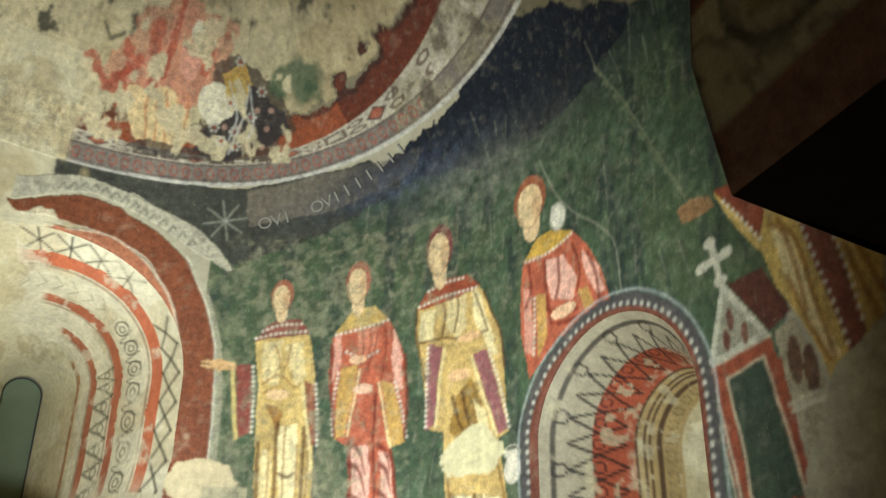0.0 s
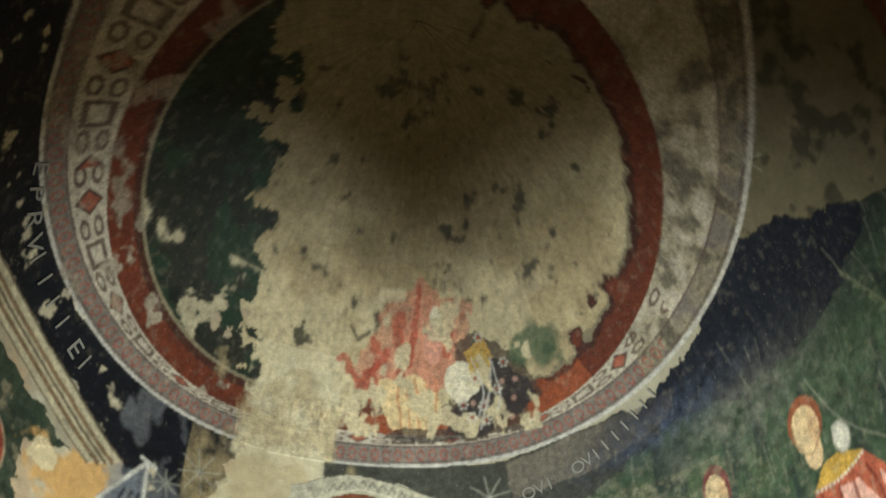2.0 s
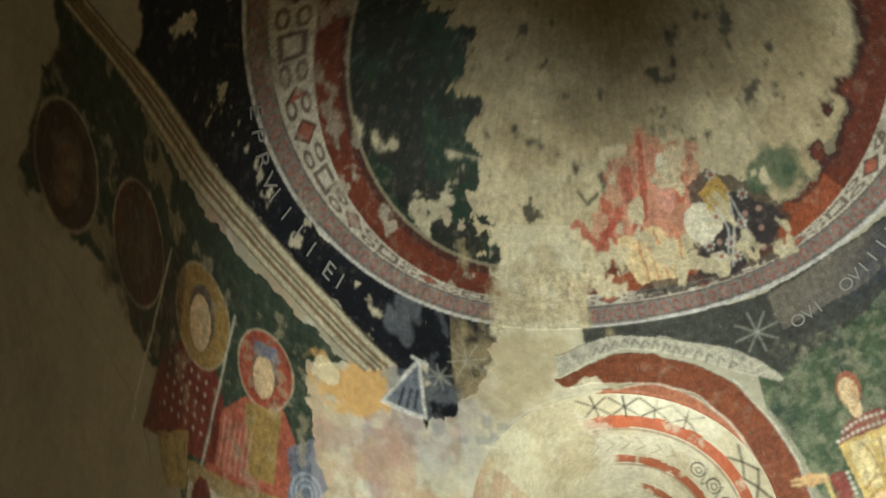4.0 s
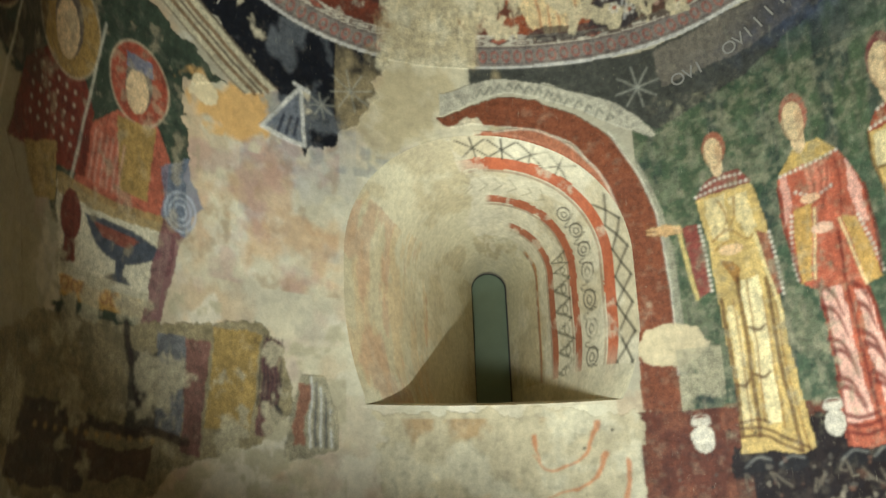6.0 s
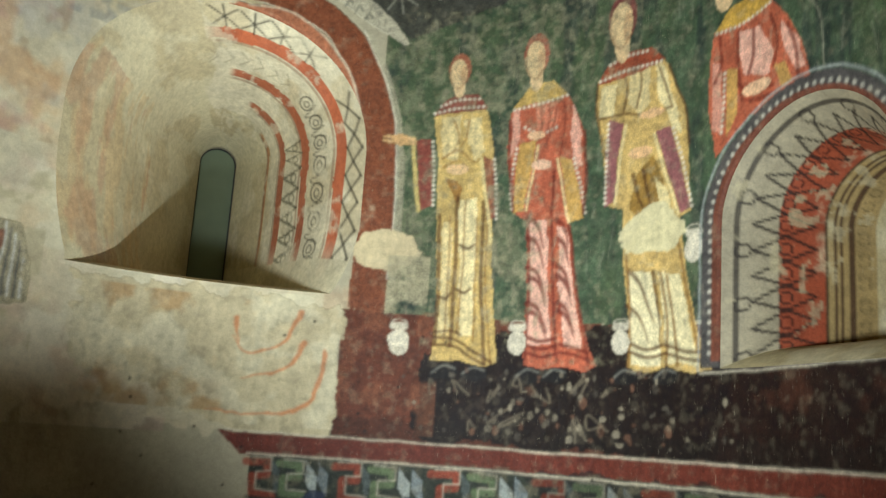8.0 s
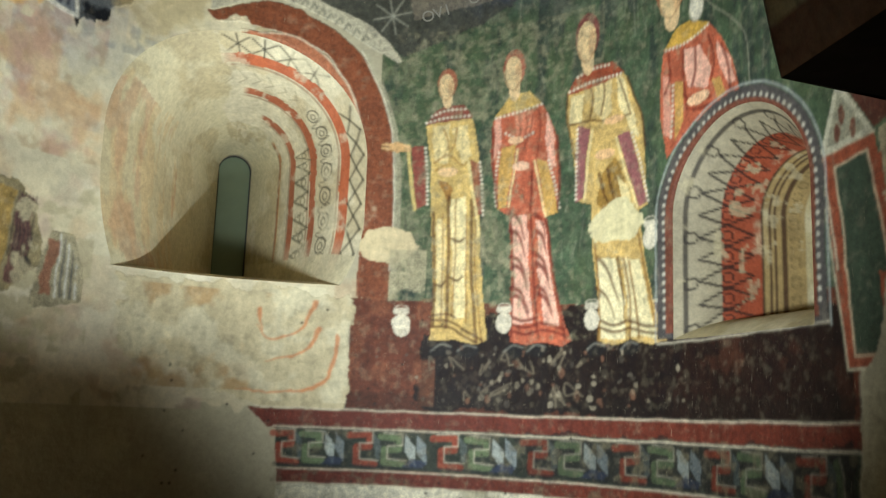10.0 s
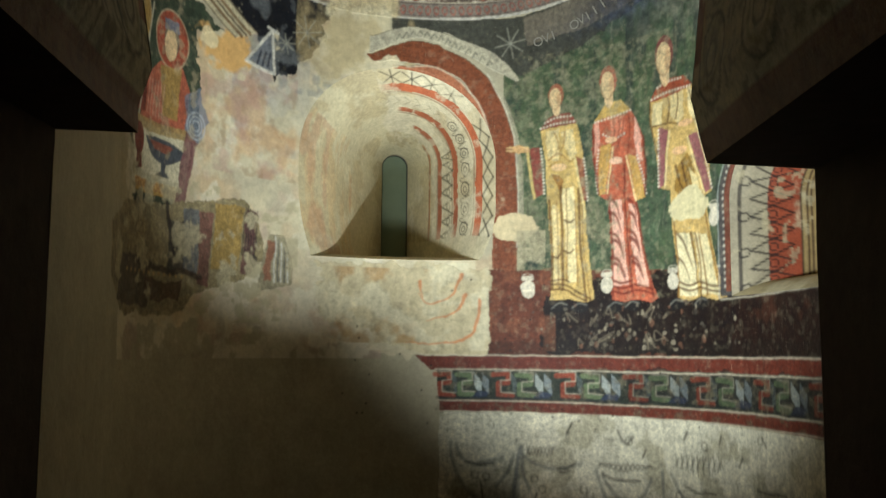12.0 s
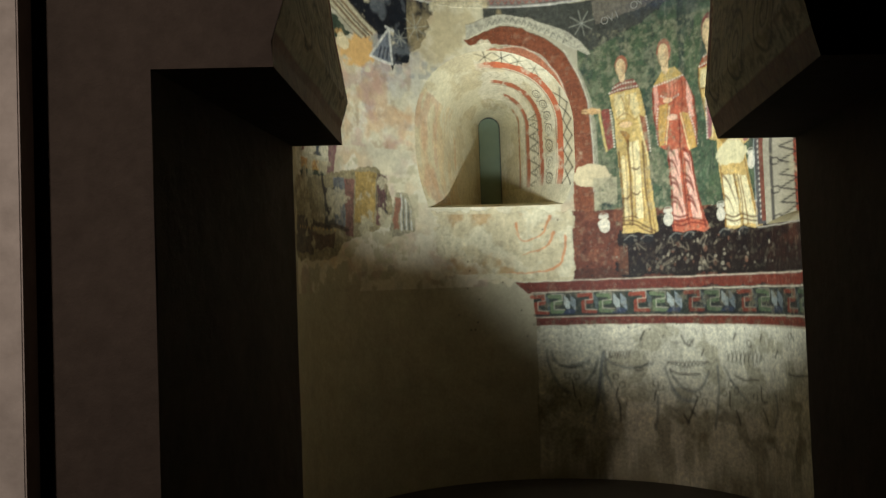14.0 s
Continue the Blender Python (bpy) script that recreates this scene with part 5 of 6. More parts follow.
for x in (-1.98, -2.45):
    wall.line([(x + 0.02, 3.3), (x - 0.1, 2.66)], 0.014, (196, 190, 164), 0.85)
table = tag_of("painted_table", "white painted tablecloth with a dish and a red jug", "painted table")
wall.poly([(-2.15, 2.67), (-1.55, 2.69), (-1.6, 2.36), (-2.1, 2.34)], (206, 196, 164), 1, table, 0.03)
wall.poly([(-2.15, 2.69), (-1.5, 2.72), (-1.52, 2.66), (-2.14, 2.63)], (166, 136, 82), 0.9, table, 0.02)
dish = tag_of("painted_dish", "grey-blue painted footed dish on a cloth", "painted dish")
wall.poly(curve([(-1.99, 2.61), (-1.9, 2.52), (-1.76, 2.5), (-1.6, 2.57), (-1.7, 2.615), (-1.85, 2.625), (-1.99, 2.61)]), (70, 76, 82), 1, dish, 0.008)
wall.poly([(-1.94, 2.6), (-1.7, 2.595), (-1.76, 2.555), (-1.88, 2.56)], (140, 66, 52), 0.9, dish, 0.01)
wall.poly([(-1.82, 2.52), (-1.77, 2.52), (-1.78, 2.46), (-1.73, 2.43), (-1.87, 2.43), (-1.82, 2.46)], (70, 76, 82), 1, dish, 0.006)
jug = tag_of("painted_jug", "dark red painted jug on a cloth", "painted jug")
wall.blob(-2.06, 2.58, 0.055, 0.085, (112, 42, 36), 1, jug)
wall.poly([(-2.08, 2.52), (-2.03, 2.52), (-2.02, 2.44), (-2.1, 2.42)], (112, 42, 36), 1, jug, 0.01)
wall.poly([(-2.1, 2.39), (-1.62, 2.4), (-1.64, 2.33), (-2.09, 2.33)], (200, 150, 74), 0.85, table, 0.05)
for k in range(9):
    wall.ring(-2.06 + 0.05 * k, 2.365, 0.018, 0.009, (150, 80, 46), 0.7)
wall.wear(wall.cut(-2.15, -1.6, 2.2, 2.42), (186, 176, 142), 9, 135, 0.46, 0.8, 0.08)
wall.poly([(-1.6, 2.7), (-1.5, 2.68), (-1.56, 2.4), (-1.66, 2.0), (-1.78, 1.98), (-1.66, 2.4)], (118, 72, 76), 0.9, rough=0.05)
wall.poly([(-1.62, 2.9), (-1.5, 2.98), (-1.42, 2.8), (-1.5, 2.68), (-1.62, 2.7)], (112, 120, 132), 0.8, rough=0.08)
for k in range(3):
    wall.ring(-1.52, 2.76, 0.03 + 0.022 * k, 0.012, (176, 182, 184), 0.7)
wall.blob(-1.3, 3.25, 0.2, 0.12, (216, 164, 96), 0.95, None, 0.45, 0.2)
wall.blob(-1.42, 3.28, 0.09, 0.06, (226, 206, 160), 0.9, None, 0.4)
frame_l = tag_of("painted_moulding", "white painted moulding lined in brown")
low, high = curve([(-3.3, 3.5), (-2.78, 3.6), (-2.1, 3.64), (-1.65, 3.55), (-1.24, 3.34)]), curve([(-3.2, 3.62), (-2.6, 3.77), (-2.0, 3.8), (-1.5, 3.67), (-1.07, 3.42)])
wall.strip(low, high, (196, 184, 148), 1, frame_l, 0.015)
for f, w, c in ((0.3, 0.022, (112, 76, 46)), (0.5, 0.014, (80, 56, 40)), (0.68, 0.022, (120, 84, 54)), (0.97, 0.012, (70, 52, 40)), (0.03, 0.01, (90, 70, 50))):
    wall.line([(a[0] + (b[0] - a[0]) * f, a[1] + (b[1] - a[1]) * f) for a, b in zip(low, high)], w, c, 0.85)
gable = tag_of("painted_gable", "white-lined painted gable on blue ground", "painted gable")
wall.poly([(-0.96, 3.46), (-1.15, 3.23), (-0.94, 3.19)], (112, 116, 120), 1, gable, 0.006)
wall.line([(-0.96, 3.46), (-1.15, 3.23), (-0.94, 3.19), (-0.96, 3.46)], 0.018, (206, 202, 186), 0.95, gable)
for k in range(3):
    wall.line([(-1.07 + 0.04 * k, 3.23), (-1.04 + 0.035 * k, 3.31)], 0.016, (48, 52, 62), 0.9)
wall.line([(-0.99, 3.47), (-0.92, 3.45)], 0.02, (206, 202, 186), 0.9)
for x, y, r in ((-0.72, 3.5, 0.1), (0.62, 3.52, 0.1), (-0.86, 3.4, 0.06), (2.55, 4.35, 0.09)):
    for k in range(4):
        a = math.pi * k / 4 + 0.2
        wall.line([(x - r * math.cos(a), y - r * math.sin(a)), (x + r * math.cos(a), y + r * math.sin(a))], 0.0075, (170, 168, 148), 0.6)

# lower left remains: dark architecture and striped hangings
rest = tag_of("fresco_remains", "dark worn fresco remains with striped hangings")
wall.poly([(-2.45, 2.1), (-2.2, 2.26), (-1.72, 2.3), (-1.2, 2.4), (-1.04, 2.36), (-0.98, 2.05), (-1.1, 1.95), (-1.4, 1.88), (-1.62, 1.74), (-2.2, 1.72), (-2.42, 1.86)], (140, 126, 92), 1, rest, 0.1, 0.4)
wall.poly([(-0.94, 2.24), (-0.84, 2.22), (-0.78, 2.1), (-0.79, 1.94), (-1.0, 1.9), (-0.99, 2.1)], (156, 146, 116), 1, rest, 0.06)
for x0, x1, y0, y1, c in ((-1.74, -1.6, 1.96, 2.22, (50, 48, 46)), (-1.6, -1.48, 1.96, 2.3, (96, 100, 104)), (-1.48, -1.38, 1.9, 2.3, (112, 66, 64)), (-1.36, -1.16, 2.0, 2.36, (158, 126, 64)), (-1.14, -1.06, 1.98, 2.36, (92, 50, 56)), (-2.3, -1.9, 1.76, 1.98, (66, 50, 40)), (-1.95, -1.62, 1.8, 1.9, (74, 46, 34)), (-0.98, -0.93, 1.96, 2.2, (150, 90, 70))):
    wall.poly([(x0, y0), (x1, y0), (x1 + 0.02, y1), (x0 + 0.02, y1)], c, 0.85, rough=0.06, vary=0.4)
for k in range(6):
    wall.line([(-1.12 + 0.018 * k, 2.36), (-1.14 + 0.018 * k, 2.1)], 0.009, (50, 36, 44), 0.7, wobble=0.03)
for k in range(5):
    wall.line([(-0.9 + 0.022 * k, 2.22 - 0.02 * k), (-0.905 + 0.022 * k, 1.95)], 0.01, (76, 82, 86) if k % 2 else (206, 204, 190), 0.85, wobble=0.03)
wall.blob(-1.05, 2.05, 0.025, 0.05, (50, 46, 46), 0.9)
wall.line([(-1.75, 2.3), (-1.66, 2.0)], 0.03, (48, 38, 34), 0.9, wobble=0.04)
wall.line([(-2.2, 1.99), (-1.45, 1.94)], 0.035, (60, 44, 34), 0.9, wobble=0.05)
wall.dots([(-2.15 + 0.05 * k, 1.93) for k in range(12)], 0.01, (190, 150, 90), 0.7)
wall.wear(wall.cut(-2.4, -1.45, 2.3, 3.45), (168, 152, 118), 15, 137, 0.6, 0.5, 0.08)
wall.wear(wall.cut(-2.5, -0.75, 1.7, 2.45), (178, 166, 132), 8, 141, 0.56, 0.85, 0.06)

# general ageing of the whole painted skin
for seed, c, level, a in ((151, (188, 176, 144), 0.6, 0.2), (152, (60, 54, 44), 0.6, 0.22)):
    n = wall.noise(30, seed, 5)
    wall.field(everything, (wall.tag > 0) * np.clip((n - level) / 0.12, 0, 1) * (0.35 + 0.65 * np.clip(wall.c.mean(-1) / max(wall.c.mean(), 1e-6), 0, 1)), c, a)
# chisel keying and small drilled holes
rng = random.Random(4)
for k in range(60):
    wall.blob(rng.uniform(-0.5, 3.0), rng.uniform(1.0, 2.0), 0.006, 0.006, (30, 26, 22), 0.9)
wall.line(curve([(-3.1, 2.84), (-2.73, 2.76), (-2.5, 2.7), (-2.36, 2.55), (-2.29, 2.3), (-2.27, 1.95)]), 0.008, (120, 112, 90), 0.5)

# old lime paint has faded: pigments drawn towards their own grey, reds towards earth
grey = wall.c.mean(-1, keepdims=True)
wall.c = wall.c * 0.94 + grey * 0.06
wall.c[..., 1] += 0.06 * np.clip(wall.c[..., 0] - wall.c[..., 1], 0, 1)
# brush streaks, and the soft edges of paint laid on wet lime
wall.c *= 1 + (0.06 + 0.24 * (wall.tag > 0)[..., None]) * (fbm(wall.x * 5, wall.y * 0.8, 9, 260, 3)[..., None] - 0.5)
c = wall.c
c[1:-1, 1:-1] = 0.4 * c[1:-1, 1:-1] + 0.15 * (c[:-2, 1:-1] + c[2:, 1:-1] + c[1:-1, :-2] + c[1:-1, 2:])

# ---- the painted wall as surfaces: one mesh a painted motif ----


def tuck(cx, x, y):
    """The sides of the window draw in towards the sill."""
    return x + (0.09 * np.clip((2.6 - y) / 0.45, 0, 1) ** 2 * (x < cx - 0.2) - 0.1 * np.clip((2.47 - y) / 0.35, 0, 1) ** 2 * (x > cx + 0.2)) * (cx < 1)


def loop_points(cx, half, foot, spring, rise, jamb, over, base):
    up_ = [(cx - half, foot + (spring - foot) * i / jamb) for i in range(jamb)]
    arc = [(cx - half * math.cos(math.pi * i / over), spring + rise * math.sin(math.pi * i / over)) for i in range(over + 1)]
    down = [(cx + half, spring - (spring - foot) * (i + 1) / jamb) for i in range(jamb)]
    a, b = (tuck(cx, x, foot) if half > 0.2 else x for x in (cx - half, cx + half))
    sill = [(b - (b - a) * (i + 1) / base, foot) for i in range(base)]
    loop = np.array(up_ + arc + down)
    if half > 0.2:
        loop[:, 0] = tuck(cx, loop[:, 0], loop[:, 1])
    return np.concatenate([loop, sill])


def in_niche(niche, grow, x, y):
    cx, half, foot, spring, rise = niche
    x = x + (x - tuck(cx, x, y))
    u, v = (x - cx) / (half + grow), (y - spring) / (rise + grow)
    return (np.abs(u) < 1) & (y > foot - grow) & ((y < spring) | (u * u + v * v < 1))


sx, sy = wall.x.copy(), wall.y.copy()
quads = quads_of(len(YS), len(XS)).reshape(-1, 4)
keep = np.ones(len(quads), bool)
for niche in (LIP, LIP_R):
    within = in_niche(niche, 0, wall.x, wall.y).ravel()
    k = within[quads]
    keep &= ~k.all(1)
    rim = np.unique(quads[k.any(1) & ~k.all(1)])
    rim = rim[within[rim]]
    line = loop_points(*niche, 160, 300, 220)
    fx, fy = sx.ravel(), sy.ravel()
    for part_ids in np.array_split(rim, 12):
        d = (fx[part_ids][:, None] - line[:, 0]) ** 2 + (fy[part_ids][:, None] - line[:, 1]) ** 2
        near = d.argmin(1)
        fx[part_ids], fy[part_ids] = line[near, 0], line[near, 1]
# hand-laid plaster: gentle waves, the painted skin a little proud of the bare coat
proud = 0.012 * (fbm(wall.x, wall.y, 1.7, 160, 4) - 0.5) + 0.004 * (fbm(wall.x, wall.y, 11, 170, 4) - 0.5) - 0.003 * (wall.tag > 0)
coat = wall.inside(everything, [(-4.2, 2.84), (-3.1, 2.84), (-2.73, 2.76), (-2.5, 2.7), (-2.36, 2.55), (-2.29, 2.3), (-2.27, 0.0), (-4.2, 0.0)], 0.02)
proud -= 0.006 * coat
proud *= ~(in_niche(LIP, 0.012, wall.x, wall.y) | in_niche(LIP_R, 0.012, wall.x, wall.y))
verts = sheet(sx, sy, proud).reshape(-1, 3)
painted = (wall.tag > 0) * 1.0
for tag, (name, *_) in names.items():
    if name in ("bare_plaster", "plaster_repair", "plaster_fill", "medallion_field"):
        painted[wall.tag == tag] = 0.45 if name == "medallion_field" else 0.2
for _ in range(3):
    painted[1:-1, 1:-1] = (painted[1:-1, 1:-1] + painted[:-2, 1:-1] + painted[2:, 1:-1] + painted[1:-1, :-2] + painted[1:-1, 2:]) / 5
colours = np.concatenate([wall.c, 0.12 + 0.88 * painted[..., None]], -1).reshape(-1, 4)
quads = quads[keep]
tags = wall.tag.ravel()[quads[:, 0]]

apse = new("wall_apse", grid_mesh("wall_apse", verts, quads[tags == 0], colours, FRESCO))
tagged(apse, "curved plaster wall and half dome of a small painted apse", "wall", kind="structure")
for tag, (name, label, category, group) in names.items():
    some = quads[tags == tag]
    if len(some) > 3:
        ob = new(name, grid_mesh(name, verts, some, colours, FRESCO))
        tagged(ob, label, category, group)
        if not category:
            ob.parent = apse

# outer face of the thick wall
xs, ys = np.linspace(-4.14, 4.14, 60), np.concatenate([np.linspace(0, Z0, 6), np.linspace(Z0 + 0.1, Z0 + QUARTER, 20)])
gx, gy = np.meshgrid(xs, ys)
ob = new("outer_face", grid_mesh("outer_face", sheet(gx, gy, 1.35).reshape(-1, 3), quads_of(len(ys), len(xs)).reshape(-1, 4), None, OUTER))
ob.parent = apse


def part(name, bm, material, parent, label=""):
    me = bpy.data.meshes.new(name)
    bm.to_mesh(me)
    bm.free()
    me.materials.append(material)
    ob = new(name, me)
    ob.parent = parent
    return tagged(ob, label)


def box_bm(a, b, bevel=0.0):
    bm = bmesh.new()
    bmesh.ops.create_cube(bm, size=1)
    for v in bm.verts:
        v.co = [a[i] if v.co[i] < 0 else b[i] for i in range(3)]
    if bevel:
        bmesh.ops.bevel(bm, geom=bm.edges[:], offset=bevel, segments=2, affect="EDGES")
    return bm


# ---- splayed niches ----


def splay(niche, lip, back, place, counts, rows, paint):
    """A tapering niche from the wall's rounded lip to a narrow back, unrolled for painting as length along the opening and depth 0 to 1."""
    front, brim, rear = loop_points(*niche, *counts), loop_points(*lip, *counts), loop_points(*back, *counts)
    ws = np.linspace(0, 1, rows) ** 1.15
    length = np.concatenate([[0], np.cumsum(np.hypot(*np.diff(front, axis=0).T))])
    canvas = Painter(length, ws, (196, 186, 152))
    paint(canvas, length[-1])
    b = place(rear)
    grid = []
    for w in ws:
        k = max(0.0, 1 - w / 0.26) ** 2
        flat = front * (1 - k) + brim * k
        grid.append(sheet(flat[:, 0], flat[:, 1]) * (1 - w) + b * w)
    grid = np.array(grid)
    wave = 0.010 * (fbm(canvas.x, canvas.y, 3, 180, 4) - 0.5) * np.clip(canvas.y * 8, 0, 1) * np.clip((1 - canvas.y) * 8, 0, 1)
    grid[..., 2] += wave
    grid[..., 0] += wave
    n = len(front)
    return grid.reshape(-1, 3), quads_of(rows, n)[:, :, ::-1].reshape(-1, 4), np.concatenate([canvas.c, np.full(canvas.x.shape + (1,), 0.45)], -1).reshape(-1, 4), n


def paint_window(c, total):
    e = (slice(None), slice(None))
    n1, n2 = fbm(c.x, c.y * 1.1, 4, 190, 5), fbm(c.x * 0.7, c.y * 5, 5, 195, 4)
    right = np.clip((c.x - 1.3 - 0.3 * (n1 - 0.5)) * 30, 0, 1) * (c.x < 2.8) * (c.y < 0.66)
    c.lay(e, right * 1.0, (204, 194, 164), 0.95)
    c.lay(e, np.clip((n1 - 0.5) * 6, 0, 0.5), (168, 150, 112))
    left = (c.x < 0.85 + 0.4 * (n1 - 0.5)) * (c.y < 0.45 + 0.3 * (n1 - 0.5))
    c.lay(e, left * np.clip((n2 - 0.5) * 5, 0, 0.28), (196, 156, 104))
    c.lay(e, left * np.clip((fbm(c.x, c.y * 6, 4, 199, 4) - 0.57) * 6, 0, 0.3), (172, 110, 84))
    fade = np.clip((2.86 - c.x) * 5, 0, 1)
    for w, wide, start, tone in ((0.115, 0.055, 1.3, (176, 82, 46)), (0.355, 0.055, 1.42, (160, 78, 46)), (0.55, 0.045, 1.62, (156, 80, 48)), (0.68, 0.02, 1.9, (170, 120, 76))):
        m = (abs(c.y - w - 0.02 * (n1 - 0.5)) < wide / 2) * np.clip((c.x - start) * 20, 0, 1) * fade
        c.lay(e, m, tone, 0.9)
        m = (abs(c.y - w - wide * 0.7) < 0.008) * np.clip((c.x - start) * 20, 0, 1) * fade
        c.lay(e, m, (120, 74, 52), 0.5)
    dark = (40, 38, 28)
    for k in range(4):
        x = 1.34 + 0.13 * k
        for a, b in (((x, 0.015), (x + 0.12, 0.085)), ((x, 0.085), (x + 0.12, 0.015)), ((x + 0.06, 0.01), (x + 0.06, 0.09))):
            c.line([a, b], 0.007, dark, 0.8)
    for k in range(7):
        x = 2.02 + 0.12 * k
        c.line([(x, 0.015), (x + 0.12, 0.085)], 0.011, dark, 0.7)
        c.line([(x, 0.085), (x + 0.12, 0.015)], 0.011, dark, 0.7)
    for k in range(7):
        x = 1.95 + 0.125 * k
        c.ring(x, 0.245, 0.042, 0.010, dark, 0.75)
        c.ring(x + 0.005, 0.245, 0.018, 0.010, dark, 0.65)
        c.line(curve([(x + 0.04, 0.2), (x + 0.07, 0.3), (x + 0.1, 0.2)]), 0.009, dark, 0.6)
    for k in range(7):
        x = 2.15 + 0.09 * k
        c.line([(x, 0.39), (x + 0.045, 0.52), (x + 0.09, 0.39)], 0.012, (66, 64, 44), 0.7)
        c.ring(x + 0.045, 0.44, 0.02, 0.010, (66, 64, 44), 0.6)
    for k in range(6):
        c.line([(1.3 + 0.09 * k, 0.2), (1.35 + 0.09 * k, 0.25), (1.3 + 0.09 * k, 0.29)], 0.008, (120, 112, 90), 0.5)
    c.lay(e, (c.x > 1.3) * np.clip((fbm(c.x, c.y, 11, 201, 5) - 0.6) * 8, 0, 0.6), (204, 194, 164))
    c.lay(e, (c.x > 2.75) * (c.x < total) * 1.0, (200, 190, 158), 0.85)


SLIT = (0.0, 0.098, 2.17, 2.925, 0.098)
v, q, col, n_loop = splay(NICHE, LIP, SLIT, lambda p: np.stack([p[:, 0], np.full(len(p), 2.67), p[:, 1]], -1), (70, 190, 70), 130, paint_window)
reveal = new("window_niche", grid_mesh("window_niche", v, q[np.mod(np.arange(len(q)), n_loop - 1) < 330], col, FRESCO))
reveal.parent = apse
tagged(reveal, "deep splayed window niche with faded orange stripes and scrollwork")
sill = new("window_sill", grid_mesh("window_sill", v, q[np.mod(np.arange(len(q)), n_loop - 1) >= 330], col, FRESCO))
sill.parent = apse
tagged(sill, "sloping plastered window sill")


def close_loop(v, rows, n, name):
    """The seam between the last and the first column of a splay."""
    a = np.arange(rows) * n + n - 1
    b = np.arange(rows) * n
    return np.stack([a[:-1], a[1:], b[1:], b[:-1]], -1)


seam = new("sill_edge", grid_mesh("sill_edge", v, close_loop(v, 130, n_loop, ""), col, FRESCO))
seam.parent = apse

# slit window: dark frame line and dull pane
window = tagged(new("window_1"), "narrow round-headed slit window with a dull grey-green pane", "window", kind="structure")
bm = bmesh.new()
y0, y1 = 2.67, 2.715
outer = loop_points(*SLIT, 10, 24, 6)
inner_ = loop_points(0.0, 0.092, 2.176, 2.925, 0.092, 10, 24, 6)
ra = [bm.verts.new((x, y0, z)) for x, z in outer]
rb = [bm.verts.new((x, y1, z)) for x, z in outer]
for i in range(len(ra)):
    j = (i + 1) % len(ra)
    bm.faces.new((ra[i], ra[j], rb[j], rb[i]))
part("slit_reveal", bm, OUTER, window, "narrow plastered reveal of the slit")
bm = bmesh.new()
ra = [bm.verts.new((x, y1 - 0.012, z)) for x, z in outer]
rb = [bm.verts.new((x, y1 - 0.012, z)) for x, z in inner_]
rc = [bm.verts.new((x, y1 - 0.002, z)) for x, z in inner_]
for i in range(len(ra)):
    j = (i + 1) % len(ra)
    bm.faces.new((ra[i], ra[j], rb[j], rb[i]))
    bm.faces.new((rb[i], rb[j], rc[j], rc[i]))
part("window_frame", bm, DARKMETAL, window)
bm = bmesh.new()
near = [bm.verts.new((x, y1 - 0.006, z)) for x, z in inner_[:-1]]
far = [bm.verts.new((x, y1, z)) for x, z in inner_[:-1]]
hub = bm.verts.new((0, y1 - 0.006, 2.66))
for i in range(len(near)):
    j = (i + 1) % len(near)
    bm.faces.new((near[i], near[j], hub))
    bm.faces.new((near[j], near[i], far[i], far[j]))
part("pane", bm, PANE, window, "dull grey-green glass pane")


def paint_small(c, total):
    """White band and orange band crossed by a lattice of black lozenges, three dark lines, ochre within."""
    e = (slice(None), slice(None))
    n1 = fbm(c.x, c.y, 6, 210, 5)
    side = c.x < 1.6
    c.lay(e, np.clip((n1 - 0.4) * 5, 0, 0.6), (158, 142, 100))
    c.lay(e, (c.y < 0.2) * side * 1.0, (150, 140, 116), 0.95)
    c.lay(e, (c.y > 0.2) * (c.y < 0.4) * side * np.clip((n1 - 0.2) * 6, 0.3, 1), (146, 62, 38), 0.95)
    c.lay(e, (c.y > 0.4) * (c.y < 0.62) * side * np.clip((n1 - 0.2) * 6, 0, 1), (146, 120, 72), 0.8)
    c.lay(e, (abs(c.y - 0.05) < 0.009) * side, (50, 44, 38), 0.85)
    for w, wide in ((0.405, 0.012), (0.44, 0.007), (0.47, 0.007), (0.52, 0.01)):
        c.lay(e, (abs(c.y - w) < wide) * side, (58, 34, 26), 0.85)
    ink = (34, 28, 24)
    for k in range(9):
        x = 0.0 + 0.18 * k
        for pts in ([(x, 0.1), (x + 0.09, 0.36), (x + 0.18, 0.1)], [(x, 0.36), (x + 0.09, 0.1), (x + 0.18, 0.36)]):
            c.line(pts, 0.011, ink, 0.9)
        c.ring(x, 0.07, 0.022, 0.008, ink, 0.85, 1.3)
        c.ring(x, 0.23, 0.02, 0.008, ink, 0.8, 1.3)
        c.ring(x + 0.09, 0.23, 0.02, 0.008, (60, 26, 20), 0.8, 1.3)
        for j in range(2):
            c.ring(x + 0.05 + 0.09 * j, 0.57, 0.026, 0.008, (92, 78, 50), 0.6)
    c.lay(e, np.clip((fbm(c.x, c.y, 12, 215, 5) - 0.62) * 10, 0, 0.6), (176, 164, 130))


